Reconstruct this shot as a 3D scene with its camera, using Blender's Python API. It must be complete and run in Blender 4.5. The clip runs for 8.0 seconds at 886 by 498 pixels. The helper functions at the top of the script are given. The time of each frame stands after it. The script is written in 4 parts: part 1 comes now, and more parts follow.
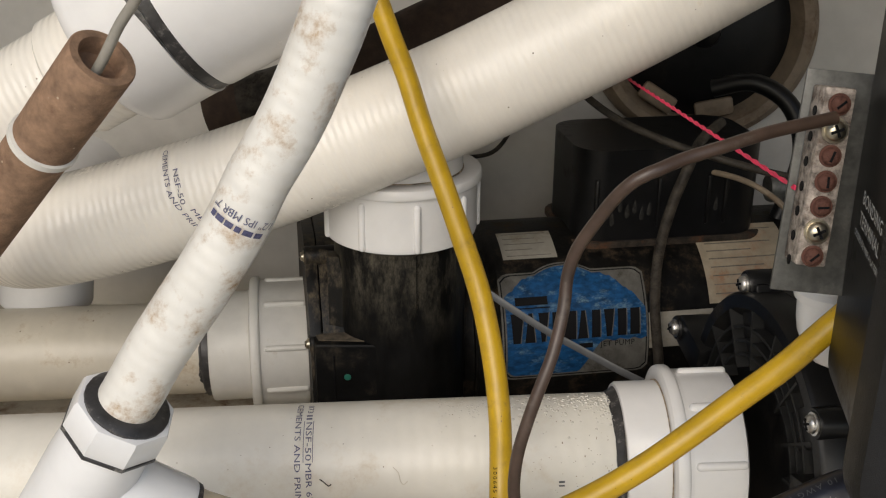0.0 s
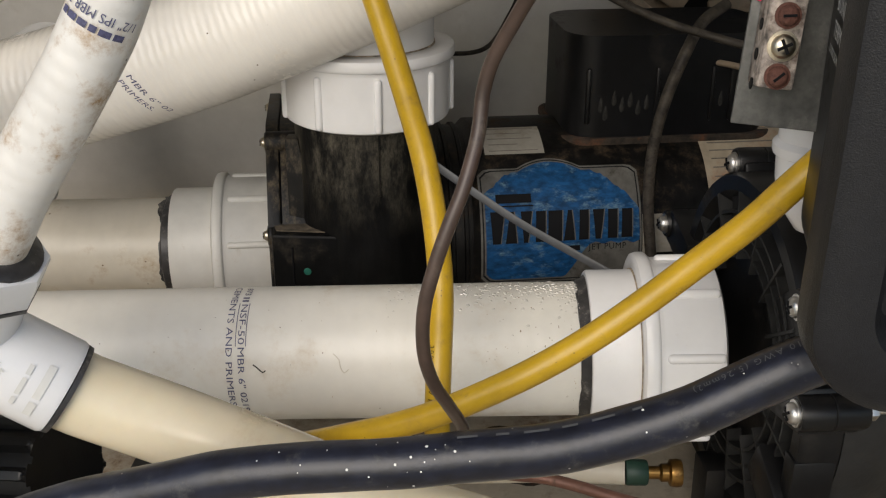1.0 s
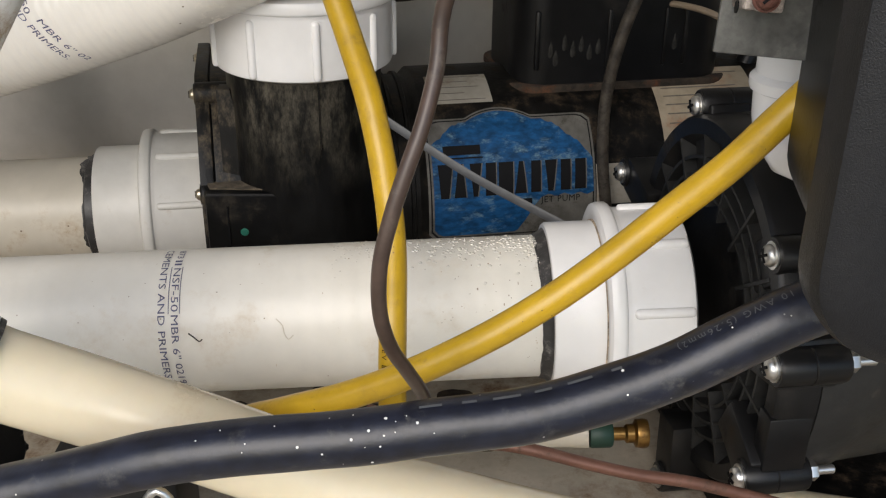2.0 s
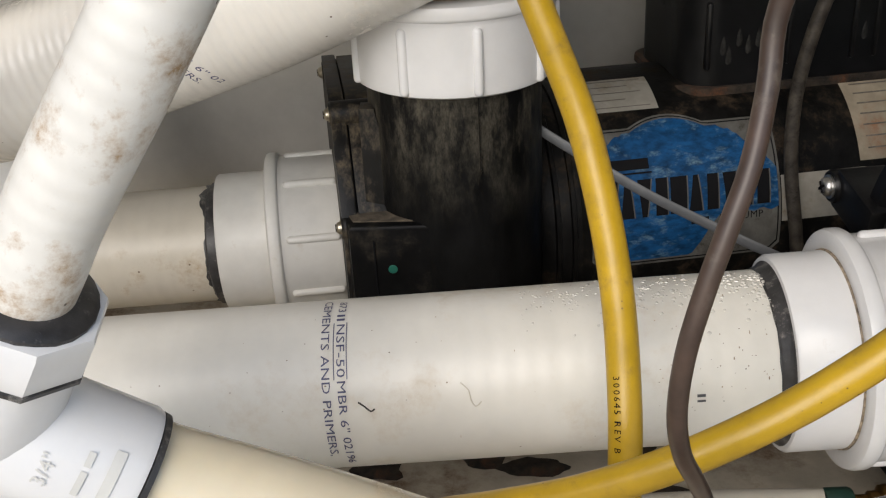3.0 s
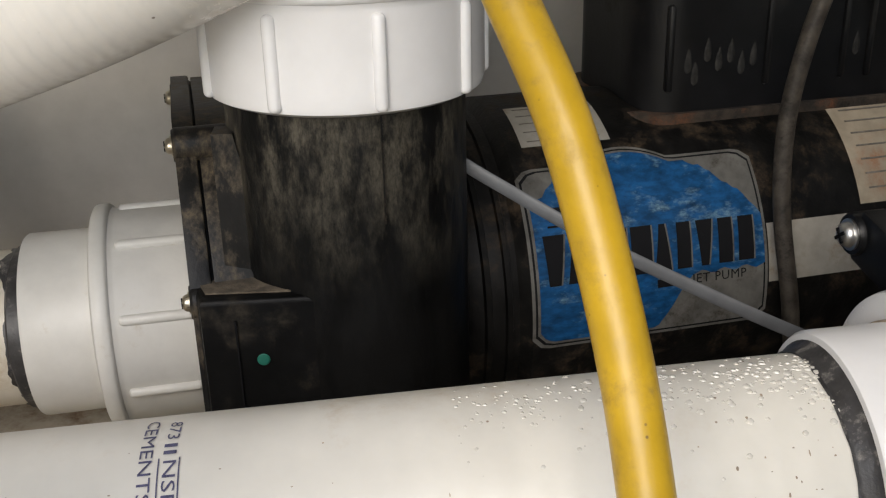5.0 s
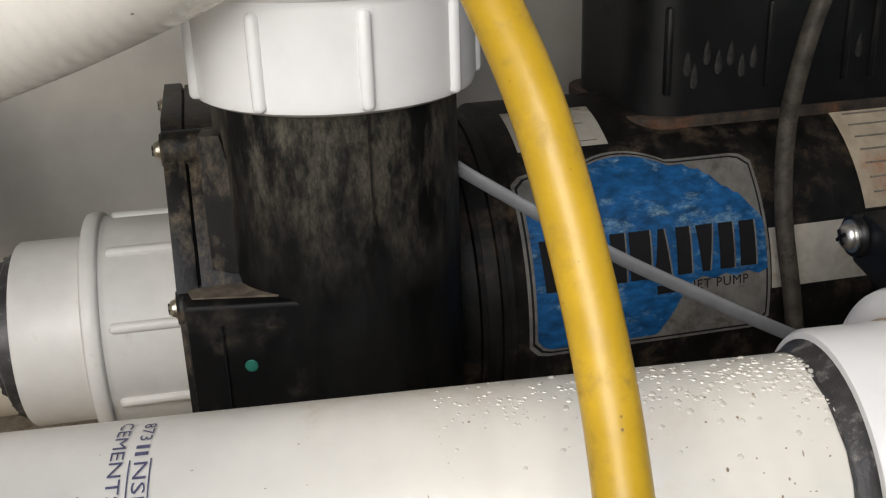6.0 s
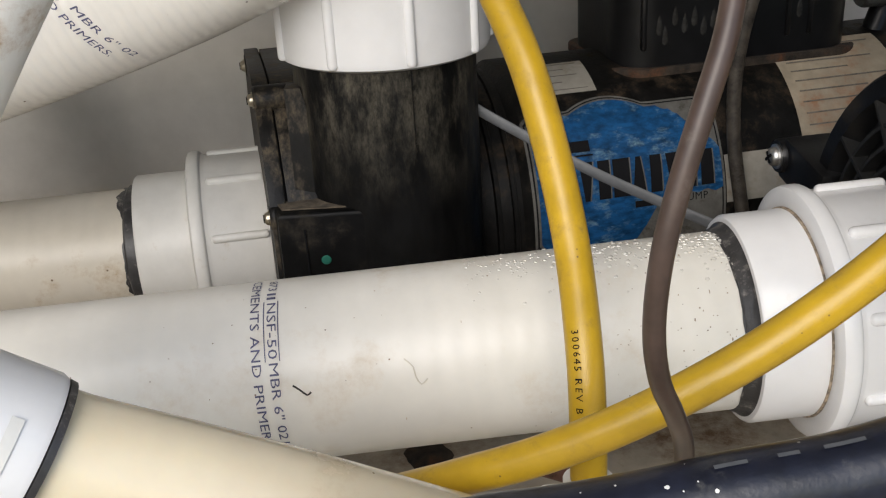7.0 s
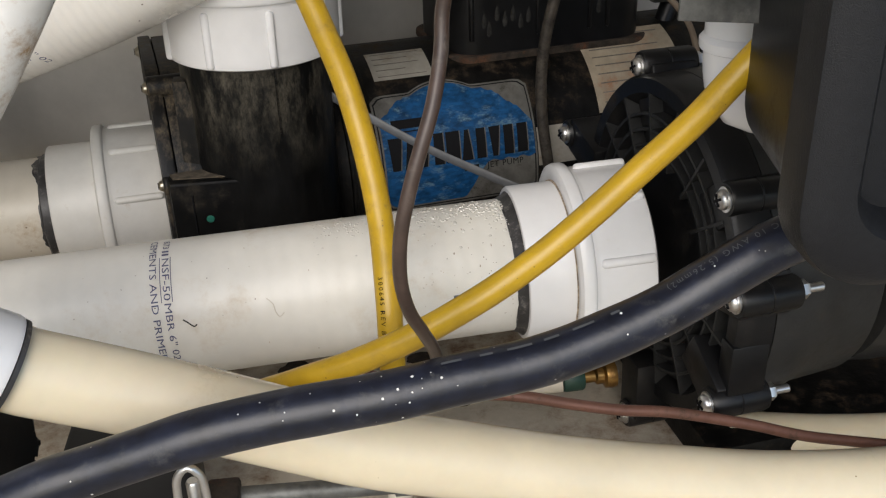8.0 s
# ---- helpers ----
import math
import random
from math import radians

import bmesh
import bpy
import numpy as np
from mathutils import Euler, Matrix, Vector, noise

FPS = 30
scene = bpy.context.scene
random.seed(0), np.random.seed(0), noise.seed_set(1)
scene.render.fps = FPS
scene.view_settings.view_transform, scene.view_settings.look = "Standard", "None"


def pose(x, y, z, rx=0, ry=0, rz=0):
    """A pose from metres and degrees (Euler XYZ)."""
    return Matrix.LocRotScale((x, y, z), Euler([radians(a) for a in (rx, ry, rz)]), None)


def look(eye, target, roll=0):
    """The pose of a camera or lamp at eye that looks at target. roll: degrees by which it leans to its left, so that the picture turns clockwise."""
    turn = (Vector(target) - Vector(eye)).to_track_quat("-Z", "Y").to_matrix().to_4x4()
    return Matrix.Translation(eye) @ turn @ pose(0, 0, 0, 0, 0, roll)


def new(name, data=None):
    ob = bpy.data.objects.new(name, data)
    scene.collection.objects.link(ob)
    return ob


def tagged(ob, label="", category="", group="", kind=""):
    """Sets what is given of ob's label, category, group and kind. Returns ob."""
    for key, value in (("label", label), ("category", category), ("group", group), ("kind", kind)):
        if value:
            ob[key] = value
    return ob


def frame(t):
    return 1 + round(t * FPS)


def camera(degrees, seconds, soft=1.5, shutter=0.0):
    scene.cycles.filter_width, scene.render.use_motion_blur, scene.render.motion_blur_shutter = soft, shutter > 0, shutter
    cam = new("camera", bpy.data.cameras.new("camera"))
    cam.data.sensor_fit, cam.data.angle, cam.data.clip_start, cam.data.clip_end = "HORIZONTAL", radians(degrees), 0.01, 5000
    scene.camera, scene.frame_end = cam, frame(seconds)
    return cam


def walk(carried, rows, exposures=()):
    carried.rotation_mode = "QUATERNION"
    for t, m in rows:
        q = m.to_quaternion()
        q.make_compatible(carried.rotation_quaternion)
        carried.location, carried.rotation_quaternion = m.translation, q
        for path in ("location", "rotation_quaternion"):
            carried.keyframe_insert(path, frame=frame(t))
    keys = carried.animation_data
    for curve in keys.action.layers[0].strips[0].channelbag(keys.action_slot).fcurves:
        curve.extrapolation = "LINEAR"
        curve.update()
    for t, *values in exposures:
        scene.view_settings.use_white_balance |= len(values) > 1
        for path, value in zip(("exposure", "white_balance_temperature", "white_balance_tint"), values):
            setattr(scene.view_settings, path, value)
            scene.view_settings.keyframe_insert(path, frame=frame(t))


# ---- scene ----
cam = camera(46.4, 8.0, soft=1.2)
PATH = [
    (0, (0.011, 0.014, 0.384), (-0.019, 1.867, -0.368), 0.4),
    (0.5, (0.036, 0.035, 0.357), (-0.115, 1.877, -0.406), 0.3),
    (1, (0.054, 0.044, 0.328), (-0.068, 1.865, -0.49), 0.2),
    (1.2, (0.06, 0.048, 0.315), (0.014, 1.861, -0.528), 0.5),
    (2.3, (0.044, 0.085, 0.312), (0.047, 1.878, -0.574), 0.5),
    (2.5, (0.051, 0.096, 0.315), (-0.006, 1.892, -0.563), -0.4),
    (3, (-0.002, 0.137, 0.299), (-0.125, 1.925, -0.589), -3.1),
    (3.5, (-0.015, 0.22, 0.256), (-0.021, 2.02, -0.616), -2.7),
    (4, (0.011, 0.255, 0.240), (0.136, 2.065, -0.602), -1.6),
    (4.5, (-0.002, 0.262, 0.246), (0.102, 2.081, -0.579), -1.6),
    (4.7, (-0.009, 0.250, 0.247), (0.081, 2.085, -0.543), -1.4),
    (5.8, (-0.007, 0.260, 0.239), (0.079, 2.108, -0.521), -1.4),
    (6, (-0.001, 0.255, 0.238), (0.057, 2.114, -0.498), -2.0),
    (6.5, (-0.003, 0.216, 0.25), (-0.011, 2.07, -0.499), -3.1),
    (7, (-0.006, 0.149, 0.265), (0.004, 1.976, -0.548), -3.4),
    (7.5, (0.014, 0.079, 0.303), (0.13, 1.861, -0.597), -2.8),
    (8, (0.016, 0.05, 0.324), (0.202, 1.805, -0.617), -1.6),
]
LIGHT = [(0, -0.44, 6900, 10), (0.5, -0.36, 6850, 10), (1, -0.37, 6800, 10), (2.5, 0.0, 6500, 10), (3, -0.18, 6550, 10), (3.5, -0.66, 6850, 10), (4, -0.25, 6550, 10), (4.5, -0.06, 6550, 10), (6, 0.08, 6400, 10), (6.5, 0.07, 6400, 10), (7, -0.05, 6450, 10), (7.5, -0.15, 6450, 10), (8, -0.22, 6500, 10)]
walk(cam, [(t, look(eye, target, roll)) for t, eye, target, roll in PATH], [(t, 0.6 + s, k, g) for t, s, k, g in LIGHT])

# ---- world and light ----
world = bpy.data.worlds.new("sky")
scene.world = world
world.use_nodes = True
wn = world.node_tree
sky = wn.nodes.new("ShaderNodeTexSky")
sky.sky_type = "NISHITA"
sky.sun_disc = False
sky.sun_elevation, sky.sun_rotation = radians(33), radians(195)
wn.nodes["Background"].inputs["Strength"].default_value = 0.15
wn.links.new(sky.outputs["Color"], wn.nodes["Background"].inputs["Color"])
sun = new("sun", bpy.data.lights.new("sun", "SUN"))
sun.data.energy, sun.data.angle, sun.data.color = 1.5, radians(42), (1.0, 0.95, 0.88)
sun.matrix_world = look((-0.35, -1.3, 0.87), (0, 0, 0))


# ---- materials ----
def material(name, base, rough=0.5, metal=0.0, dirt=None, dirt_amount=0.0, dirt_scale=25.0, grain=0.06, grain_scale=120.0,
             bump=0.0, bump_scale=400.0, rings=0.0, ring_pitch=0.004, coords="Object", spec=0.5, coat=0.0, streak=1.0, speck=None, sss=0.0, settle=None):
    m = bpy.data.materials.new(name)
    m.use_nodes = True
    nt = m.node_tree
    n, link = nt.nodes, nt.links.new
    b = n["Principled BSDF"]
    tc = n.new("ShaderNodeTexCoord")
    out = tc.outputs["UV" if coords == "UV" else "Object"]
    mp = n.new("ShaderNodeMapping")
    mp.inputs["Scale"].default_value = (1, 1, streak)
    link(out, mp.inputs["Vector"])

    def noise_at(scale, detail=5, rough_=0.6):
        t = n.new("ShaderNodeTexNoise")
        t.inputs["Scale"].default_value, t.inputs["Detail"].default_value, t.inputs["Roughness"].default_value = scale, detail, rough_
        link(mp.outputs["Vector"], t.inputs["Vector"])
        return t.outputs["Fac"]

    def ramp(fac, lo, hi):
        r = n.new("ShaderNodeMapRange")
        r.inputs["From Min"].default_value, r.inputs["From Max"].default_value = lo, hi
        link(fac, r.inputs["Value"])
        return r.outputs["Result"]

    def mix(fac, a, c):
        x = n.new("ShaderNodeMix")
        x.data_type = "RGBA"
        if isinstance(fac, float):
            x.inputs["Factor"].default_value = fac
        else:
            link(fac, x.inputs["Factor"])
        for sock, v in ((x.inputs["A"], a), (x.inputs["B"], c)):
            if isinstance(v, tuple):
                sock.default_value = (*v, 1)
            else:
                link(v, sock)
        return x.outputs["Result"]

    def times(fac, k):
        x = n.new("ShaderNodeMath")
        x.operation = "MULTIPLY"
        link(fac, x.inputs[0])
        if isinstance(k, float):
            x.inputs[1].default_value = k
        else:
            link(k, x.inputs[1])
        return x.outputs[0]

    dark = tuple(c * (1 - 2.2 * grain) for c in base)
    light = tuple(min(1, c * (1 + 1.2 * grain)) for c in base)
    col = mix(ramp(noise_at(grain_scale), 0.3, 0.7), dark, light)
    big = ramp(noise_at(grain_scale * 0.13, 3), 0.35, 0.65)
    col = mix(times(big, 0.35), col, dark)
    rough_out = None
    if dirt:
        d = times(ramp(noise_at(dirt_scale, 8, 0.7), 0.66 - 0.28 * dirt_amount, 0.80 - 0.28 * dirt_amount), ramp(noise_at(dirt_scale * 6, 6, 0.75), 0.32, 0.62))
        if settle:
            sp = n.new("ShaderNodeSeparateXYZ")
            link(tc.outputs["Object"], sp.inputs["Vector"])
            d = times(d, ramp(sp.outputs["Z"], *settle))
        col = mix(d, col, dirt)
        r = n.new("ShaderNodeMapRange")
        r.inputs["To Min"].default_value, r.inputs["To Max"].default_value = rough, min(1, rough + 0.35)
        link(d, r.inputs["Value"])
        rough_out = r.outputs["Result"]
    if speck:
        v = n.new("ShaderNodeTexVoronoi")
        v.inputs["Scale"].default_value = speck[1]
        link(mp.outputs["Vector"], v.inputs["Vector"])
        dots = n.new("ShaderNodeMapRange")
        dots.inputs["From Min"].default_value, dots.inputs["From Max"].default_value = speck[2], speck[2] * 0.6
        link(v.outputs["Distance"], dots.inputs["Value"])
        col = mix(times(dots.outputs["Result"], ramp(noise_at(speck[1] * 0.22, 2), 0.55, 0.6)), col, speck[0])
    link(col, b.inputs["Base Color"])
    if rough_out is None:
        r = n.new("ShaderNodeMapRange")
        r.inputs["To Min"].default_value, r.inputs["To Max"].default_value = max(0.03, rough - 0.08), rough + 0.1
        link(noise_at(grain_scale * 0.4), r.inputs["Value"])
        rough_out = r.outputs["Result"]
    link(rough_out, b.inputs["Roughness"])
    b.inputs["Metallic"].default_value = metal
    b.inputs["Specular IOR Level"].default_value = spec
    b.inputs["Coat Weight"].default_value = coat
    b.inputs["Coat Roughness"].default_value = 0.15
    if sss:
        b.inputs["Subsurface Weight"].default_value = sss
        b.inputs["Subsurface Radius"].default_value = (0.004, 0.003, 0.002)
        b.inputs["Subsurface Scale"].default_value = 1.0
    normal = None
    if bump:
        bn = n.new("ShaderNodeBump")
        bn.inputs["Strength"].default_value, bn.inputs["Distance"].default_value = bump, 0.0006
        link(noise_at(bump_scale, 4), bn.inputs["Height"])
        normal = bn.outputs["Normal"]
    if rings:
        w = n.new("ShaderNodeTexWave")
        w.wave_type, w.bands_direction = "BANDS", "X"
        w.inputs["Scale"].default_value = 0.314 / ring_pitch
        w.inputs["Distortion"].default_value = 1.6
        w.inputs["Detail"].default_value = 2
        w.inputs["Detail Scale"].default_value = 1.5
        link(tc.outputs["UV"], w.inputs["Vector"])
        bn = n.new("ShaderNodeBump")
        bn.inputs["Strength"].default_value, bn.inputs["Distance"].default_value = rings, 0.0004
        link(w.outputs["Fac"], bn.inputs["Height"])
        if normal:
            link(normal, bn.inputs["Normal"])
        normal = bn.outputs["Normal"]
    if normal:
        link(normal, b.inputs["Normal"])
    return m


BROWN_DIRT = (0.16, 0.10, 0.055)
M_FLEX = material("flexible_pvc", (0.84, 0.80, 0.73), 0.26, dirt=(0.60, 0.50, 0.36), dirt_amount=0.12, dirt_scale=30, grain=0.025, grain_scale=60, rings=0.55, ring_pitch=0.0042, speck=((0.16, 0.11, 0.07), 170, 0.09), bump=0.15, bump_scale=60)
M_FLEX_MAIN = material("flexible_pvc_clean", (0.73, 0.70, 0.63), 0.38, dirt=(0.60, 0.52, 0.41), dirt_amount=0.34, dirt_scale=22, grain=0.06, grain_scale=24, rings=0.24, ring_pitch=0.0075, speck=((0.24, 0.17, 0.11), 190, 0.07), bump=0.3, bump_scale=40)
M_FLEX_OLD = material("flexible_pvc_yellowed", (0.61, 0.56, 0.465), 0.38, dirt=(0.38, 0.27, 0.15), dirt_amount=0.36, dirt_scale=34, grain=0.05, grain_scale=35, rings=0.3, ring_pitch=0.008, speck=((0.14, 0.09, 0.05), 150, 0.10))
M_FLEX_GREY = material("flexible_pvc_stained", (0.80, 0.77, 0.71), 0.3, dirt=(0.40, 0.25, 0.12), dirt_amount=0.56, dirt_scale=52, grain=0.05, grain_scale=60, rings=0.4, ring_pitch=0.0052, bump=0.3, bump_scale=90, speck=((0.10, 0.07, 0.04), 210, 0.12))
M_CREAM = material("cream_hose", (0.74, 0.645, 0.465), 0.2, dirt=(0.52, 0.38, 0.20), dirt_amount=0.3, dirt_scale=20, grain=0.05, grain_scale=25, sss=0.3, bump=0.15, bump_scale=50, speck=((0.22, 0.14, 0.06), 200, 0.07))
M_PVC = material("white_pvc", (0.80, 0.79, 0.78), 0.24, dirt=(0.45, 0.37, 0.27), dirt_amount=0.12, dirt_scale=22, grain=0.025, grain_scale=60, bump=0.05, bump_scale=250)
M_PVC_GREY = material("aged_pvc", (0.66, 0.645, 0.60), 0.4, dirt=(0.40, 0.33, 0.24), dirt_amount=0.16, dirt_scale=30, grain=0.05, grain_scale=60, bump=0.1, bump_scale=250)
M_CEMENT = material("primer_stain", (0.042, 0.040, 0.040), 0.42, dirt=(0.30, 0.28, 0.25), dirt_amount=0.42, dirt_scale=170, grain=0.25, grain_scale=160, bump=0.4)
M_DUSTY = material("dust_covered_plastic", (0.010, 0.009, 0.008), 0.5, dirt=(0.125, 0.098, 0.064), dirt_amount=0.66, dirt_scale=80, grain=0.3, grain_scale=160, bump=0.45, bump_scale=300, spec=0.35, streak=0.5)
M_BLACK = material("black_plastic_dusty", (0.005, 0.005, 0.005), 0.42, dirt=(0.035, 0.029, 0.021), dirt_amount=0.4, dirt_scale=40, grain=0.25, grain_scale=90, bump=0.2, bump_scale=300, spec=0.12)
M_HOUSING = material("housing_with_settled_dust", (0.0055, 0.0055, 0.0055), 0.42, dirt=(0.112, 0.099, 0.074), dirt_amount=0.86, dirt_scale=75, grain=0.3, grain_scale=140, bump=0.45, bump_scale=260, spec=0.14, settle=(0.108, 0.176), streak=0.38)
M_BLACK_CLEAN = material("black_plastic", (0.0065, 0.0065, 0.007), 0.38, dirt=(0.026, 0.022, 0.018), dirt_amount=0.35, dirt_scale=30, grain=0.2, grain_scale=90, bump=0.1, spec=0.3)
M_CASE = material("textured_black_case", (0.0085, 0.0085, 0.0095), 0.46, grain=0.2, grain_scale=500, bump=0.35, bump_scale=2400, spec=0.4, speck=((0.2, 0.19, 0.18), 120, 0.05))
M_MOTOR = material("painted_motor_dusty", (0.007, 0.0066, 0.006), 0.5, dirt=(0.060, 0.042, 0.026), dirt_amount=0.5, dirt_scale=60, grain=0.35, grain_scale=120, bump=0.35, spec=0.15)
M_GREYBLACK = material("greyed_black_plastic", (0.020, 0.020, 0.0195), 0.5, dirt=(0.05, 0.043, 0.035), dirt_amount=0.35, dirt_scale=50, grain=0.2, grain_scale=120, bump=0.2, spec=0.4)
# serves the grime flecks and the painted shade line in the union joints
M_GRIME_SHADE = material("brown_grime_and_joint_shade", (0.44, 0.35, 0.25), 0.8, grain=0.4, grain_scale=300)
M_DRIP = material("dried_drip", (0.030, 0.029, 0.027), 0.65, grain=0.3, grain_scale=400, spec=0.2)
M_RUST = material("rusty_dust", (0.042, 0.03, 0.02), 0.92, dirt=(0.11, 0.042, 0.017), dirt_amount=0.45, dirt_scale=60, grain=0.4, grain_scale=150, bump=0.8)
M_FAINT = material("faded_ink", (0.17, 0.15, 0.125), 0.7, grain=0.2, grain_scale=400)
M_LEDGE = material("settled_brown_dust", (0.12, 0.095, 0.065), 0.95, dirt=(0.05, 0.04, 0.03), dirt_amount=0.6, dirt_scale=90, grain=0.3, grain_scale=200, bump=0.8)
M_YELLOW = material("yellow_cable_jacket", (0.53, 0.325, 0.016), 0.34, dirt=(0.34, 0.21, 0.03), dirt_amount=0.38, dirt_scale=90, grain=0.10, grain_scale=60, bump=0.4, bump_scale=120, speck=((0.14, 0.08, 0.02), 300, 0.10))
M_CABLE = material("black_rubber_cable", (0.011, 0.013, 0.024), 0.36, dirt=(0.075, 0.072, 0.068), dirt_amount=0.36, dirt_scale=110, grain=0.3, grain_scale=140, bump=0.35, bump_scale=160, speck=((0.30, 0.29, 0.27), 190, 0.07))
M_BROWN = material("brown_wire", (0.070, 0.044, 0.032), 0.4, dirt=(0.13, 0.11, 0.085), dirt_amount=0.35, dirt_scale=80, grain=0.18, grain_scale=120)
M_GREYWIRE = material("grey_cable", (0.056, 0.047, 0.037), 0.55, dirt=(0.013, 0.011, 0.009), dirt_amount=0.62, dirt_scale=90, grain=0.35, grain_scale=140, spec=0.25)
M_ZIP = material("grey_nylon_tie", (0.092, 0.095, 0.10), 0.45, grain=0.1)
M_WHITETIE = material("white_nylon_tie", (0.75, 0.73, 0.68), 0.4, grain=0.05)
M_FOAM = material("brown_foam", (0.31, 0.19, 0.12), 0.85, dirt=(0.14, 0.08, 0.05), dirt_amount=0.42, dirt_scale=45, grain=0.2, grain_scale=150, bump=0.9, bump_scale=350, speck=((0.45, 0.35, 0.25), 190, 0.12))
M_DARKFOAM = material("dark_foam", (0.055, 0.033, 0.022), 0.85, dirt=(0.03, 0.02, 0.015), dirt_amount=0.6, dirt_scale=50, grain=0.2, grain_scale=150, bump=0.5)
M_COPPER = material("copper_pipe", (0.20, 0.095, 0.065), 0.5, metal=0.4, dirt=(0.07, 0.045, 0.03), dirt_amount=0.6, dirt_scale=60, grain=0.15)
M_BRASS = material("brass", (0.38, 0.22, 0.07), 0.3, metal=1.0, dirt=(0.12, 0.06, 0.025), dirt_amount=0.5, dirt_scale=120)
M_STEEL = material("zinc_steel", (0.66, 0.65, 0.63), 0.36, metal=1.0, dirt=(0.25, 0.2, 0.15), dirt_amount=0.25, dirt_scale=200)
M_PLATE = material("galvanised_plate", (0.13, 0.13, 0.122), 0.5, metal=0.5, dirt=(0.24, 0.23, 0.21), dirt_amount=0.4, dirt_scale=90, grain=0.2, grain_scale=200)
M_BAR = material("corroded_bar", (0.40, 0.345, 0.30), 0.75, metal=0.05, dirt=(0.09, 0.05, 0.033), dirt_amount=0.5, dirt_scale=170, grain=0.4, grain_scale=300, bump=1.0, bump_scale=500)
M_RUSTSCREW = material("rusted_screw", (0.115, 0.046, 0.032), 0.8, metal=0.1, dirt=(0.045, 0.02, 0.014), dirt_amount=0.45, dirt_scale=350, bump=0.9, bump_scale=900)
M_SCREW = material("nickel_screw", (0.62, 0.56, 0.44), 0.32, metal=1.0, dirt=(0.3, 0.22, 0.14), dirt_amount=0.4, dirt_scale=250)
M_RED = material("pink_cord", (0.80, 0.045, 0.12), 0.6, grain=0.1)
M_WALL = material("grey_wall_panel", (0.58, 0.56, 0.52), 0.7, dirt=(0.36, 0.31, 0.24), dirt_amount=0.3, dirt_scale=5, grain=0.06, grain_scale=30, bump=0.2, bump_scale=80)
M_FLOOR = material("beige_base_pan", (0.50, 0.44, 0.35), 0.6, dirt=(0.17, 0.10, 0.055), dirt_amount=0.62, dirt_scale=16, grain=0.1, grain_scale=60, bump=0.3, bump_scale=150)
M_RING = material("beige_port_ring", (0.26, 0.20, 0.14), 0.6, dirt=(0.12, 0.07, 0.04), dirt_amount=0.6, dirt_scale=22, grain=0.15, grain_scale=60)
M_BLUE = material("blue_decal", (0.007, 0.066, 0.18), 0.45, dirt=(0.15, 0.25, 0.31), dirt_amount=0.46, dirt_scale=75, grain=0.3, grain_scale=160, streak=2.2, spec=0.2)
M_DECAL = material("decal_border", (0.12, 0.116, 0.105), 0.5, dirt=(0.045, 0.038, 0.03), dirt_amount=0.5, dirt_scale=90, grain=0.18, spec=0.2)
M_INK = material("black_ink", (0.006, 0.006, 0.007), 0.6, spec=0.12)
M_PRINT = material("blue_black_ink", (0.10, 0.10, 0.19), 0.5, grain=0.25, grain_scale=900)
M_PAPER = material("paper_label", (0.30, 0.28, 0.24), 0.7, dirt=(0.17, 0.12, 0.07), dirt_amount=0.5, dirt_scale=40, grain=0.1)
M_ORANGE = material("stained_label", (0.36, 0.30, 0.215), 0.7, dirt=(0.30, 0.10, 0.028), dirt_amount=0.5, dirt_scale=16, grain=0.12)
M_WHITETEXT = material("white_lettering", (0.62, 0.62, 0.60), 0.6)
M_GREEN = material("green_paint_dot", (0.006, 0.12, 0.082), 0.55)
M_GREENPLASTIC = material("dark_green_plastic", (0.015, 0.05, 0.035), 0.45)
M_DROP = material("water_drop", (0.66, 0.63, 0.57), 0.05, spec=0.6, grain=0.02)
M_GROUND = material("patio_ground", (0.32, 0.31, 0.29), 0.85, dirt=(0.2, 0.18, 0.15), dirt_amount=0.5, dirt_scale=1.5, grain=0.1, grain_scale=8)
M_SHELL = material("tub_underside", (0.45, 0.42, 0.37), 0.8, grain=0.1, grain_scale=15)


# ---- builders ----
BASE = {}


def finish(bm, sharp=38):
    bmesh.ops.recalc_face_normals(bm, faces=bm.faces)
    for f in bm.faces:
        f.smooth = True
    for e in bm.edges:
        if len(e.link_faces) == 2 and e.calc_face_angle(0) > radians(sharp):
            e.smooth = False
    return bm


def mesh_of(name, bm, mat, base):
    finish(bm)
    bmesh.ops.translate(bm, verts=bm.verts, vec=-base)
    me = bpy.data.meshes.new(name)
    bm.to_mesh(me)
    bm.free()
    me.materials.append(mat)
    return me


def thing(name, base, label, category, group="", kind=""):
    ob = new(name)
    ob.location = base
    BASE[ob] = Vector(base)
    ob.empty_display_size = 0.01
    return tagged(ob, label, category, group, kind)


def part(name, bm, mat, parent, label=""):
    base = BASE[parent]
    ob = new(name, mesh_of(name, bm, mat, base))
    ob.parent = parent
    BASE[ob] = base
    return tagged(ob, label)


def solo(name, bm, mat, label="", category="", group="", kind=""):
    lo = [min(v.co[k] for v in bm.verts) for k in range(3)]
    hi = [max(v.co[k] for v in bm.verts) for k in range(3)]
    base = Vector(((lo[0] + hi[0]) / 2, (lo[1] + hi[1]) / 2, lo[2]))
    ob = new(name, mesh_of(name, bm, mat, base))
    ob.location = base
    BASE[ob] = base
    return tagged(ob, label, category, group, kind)


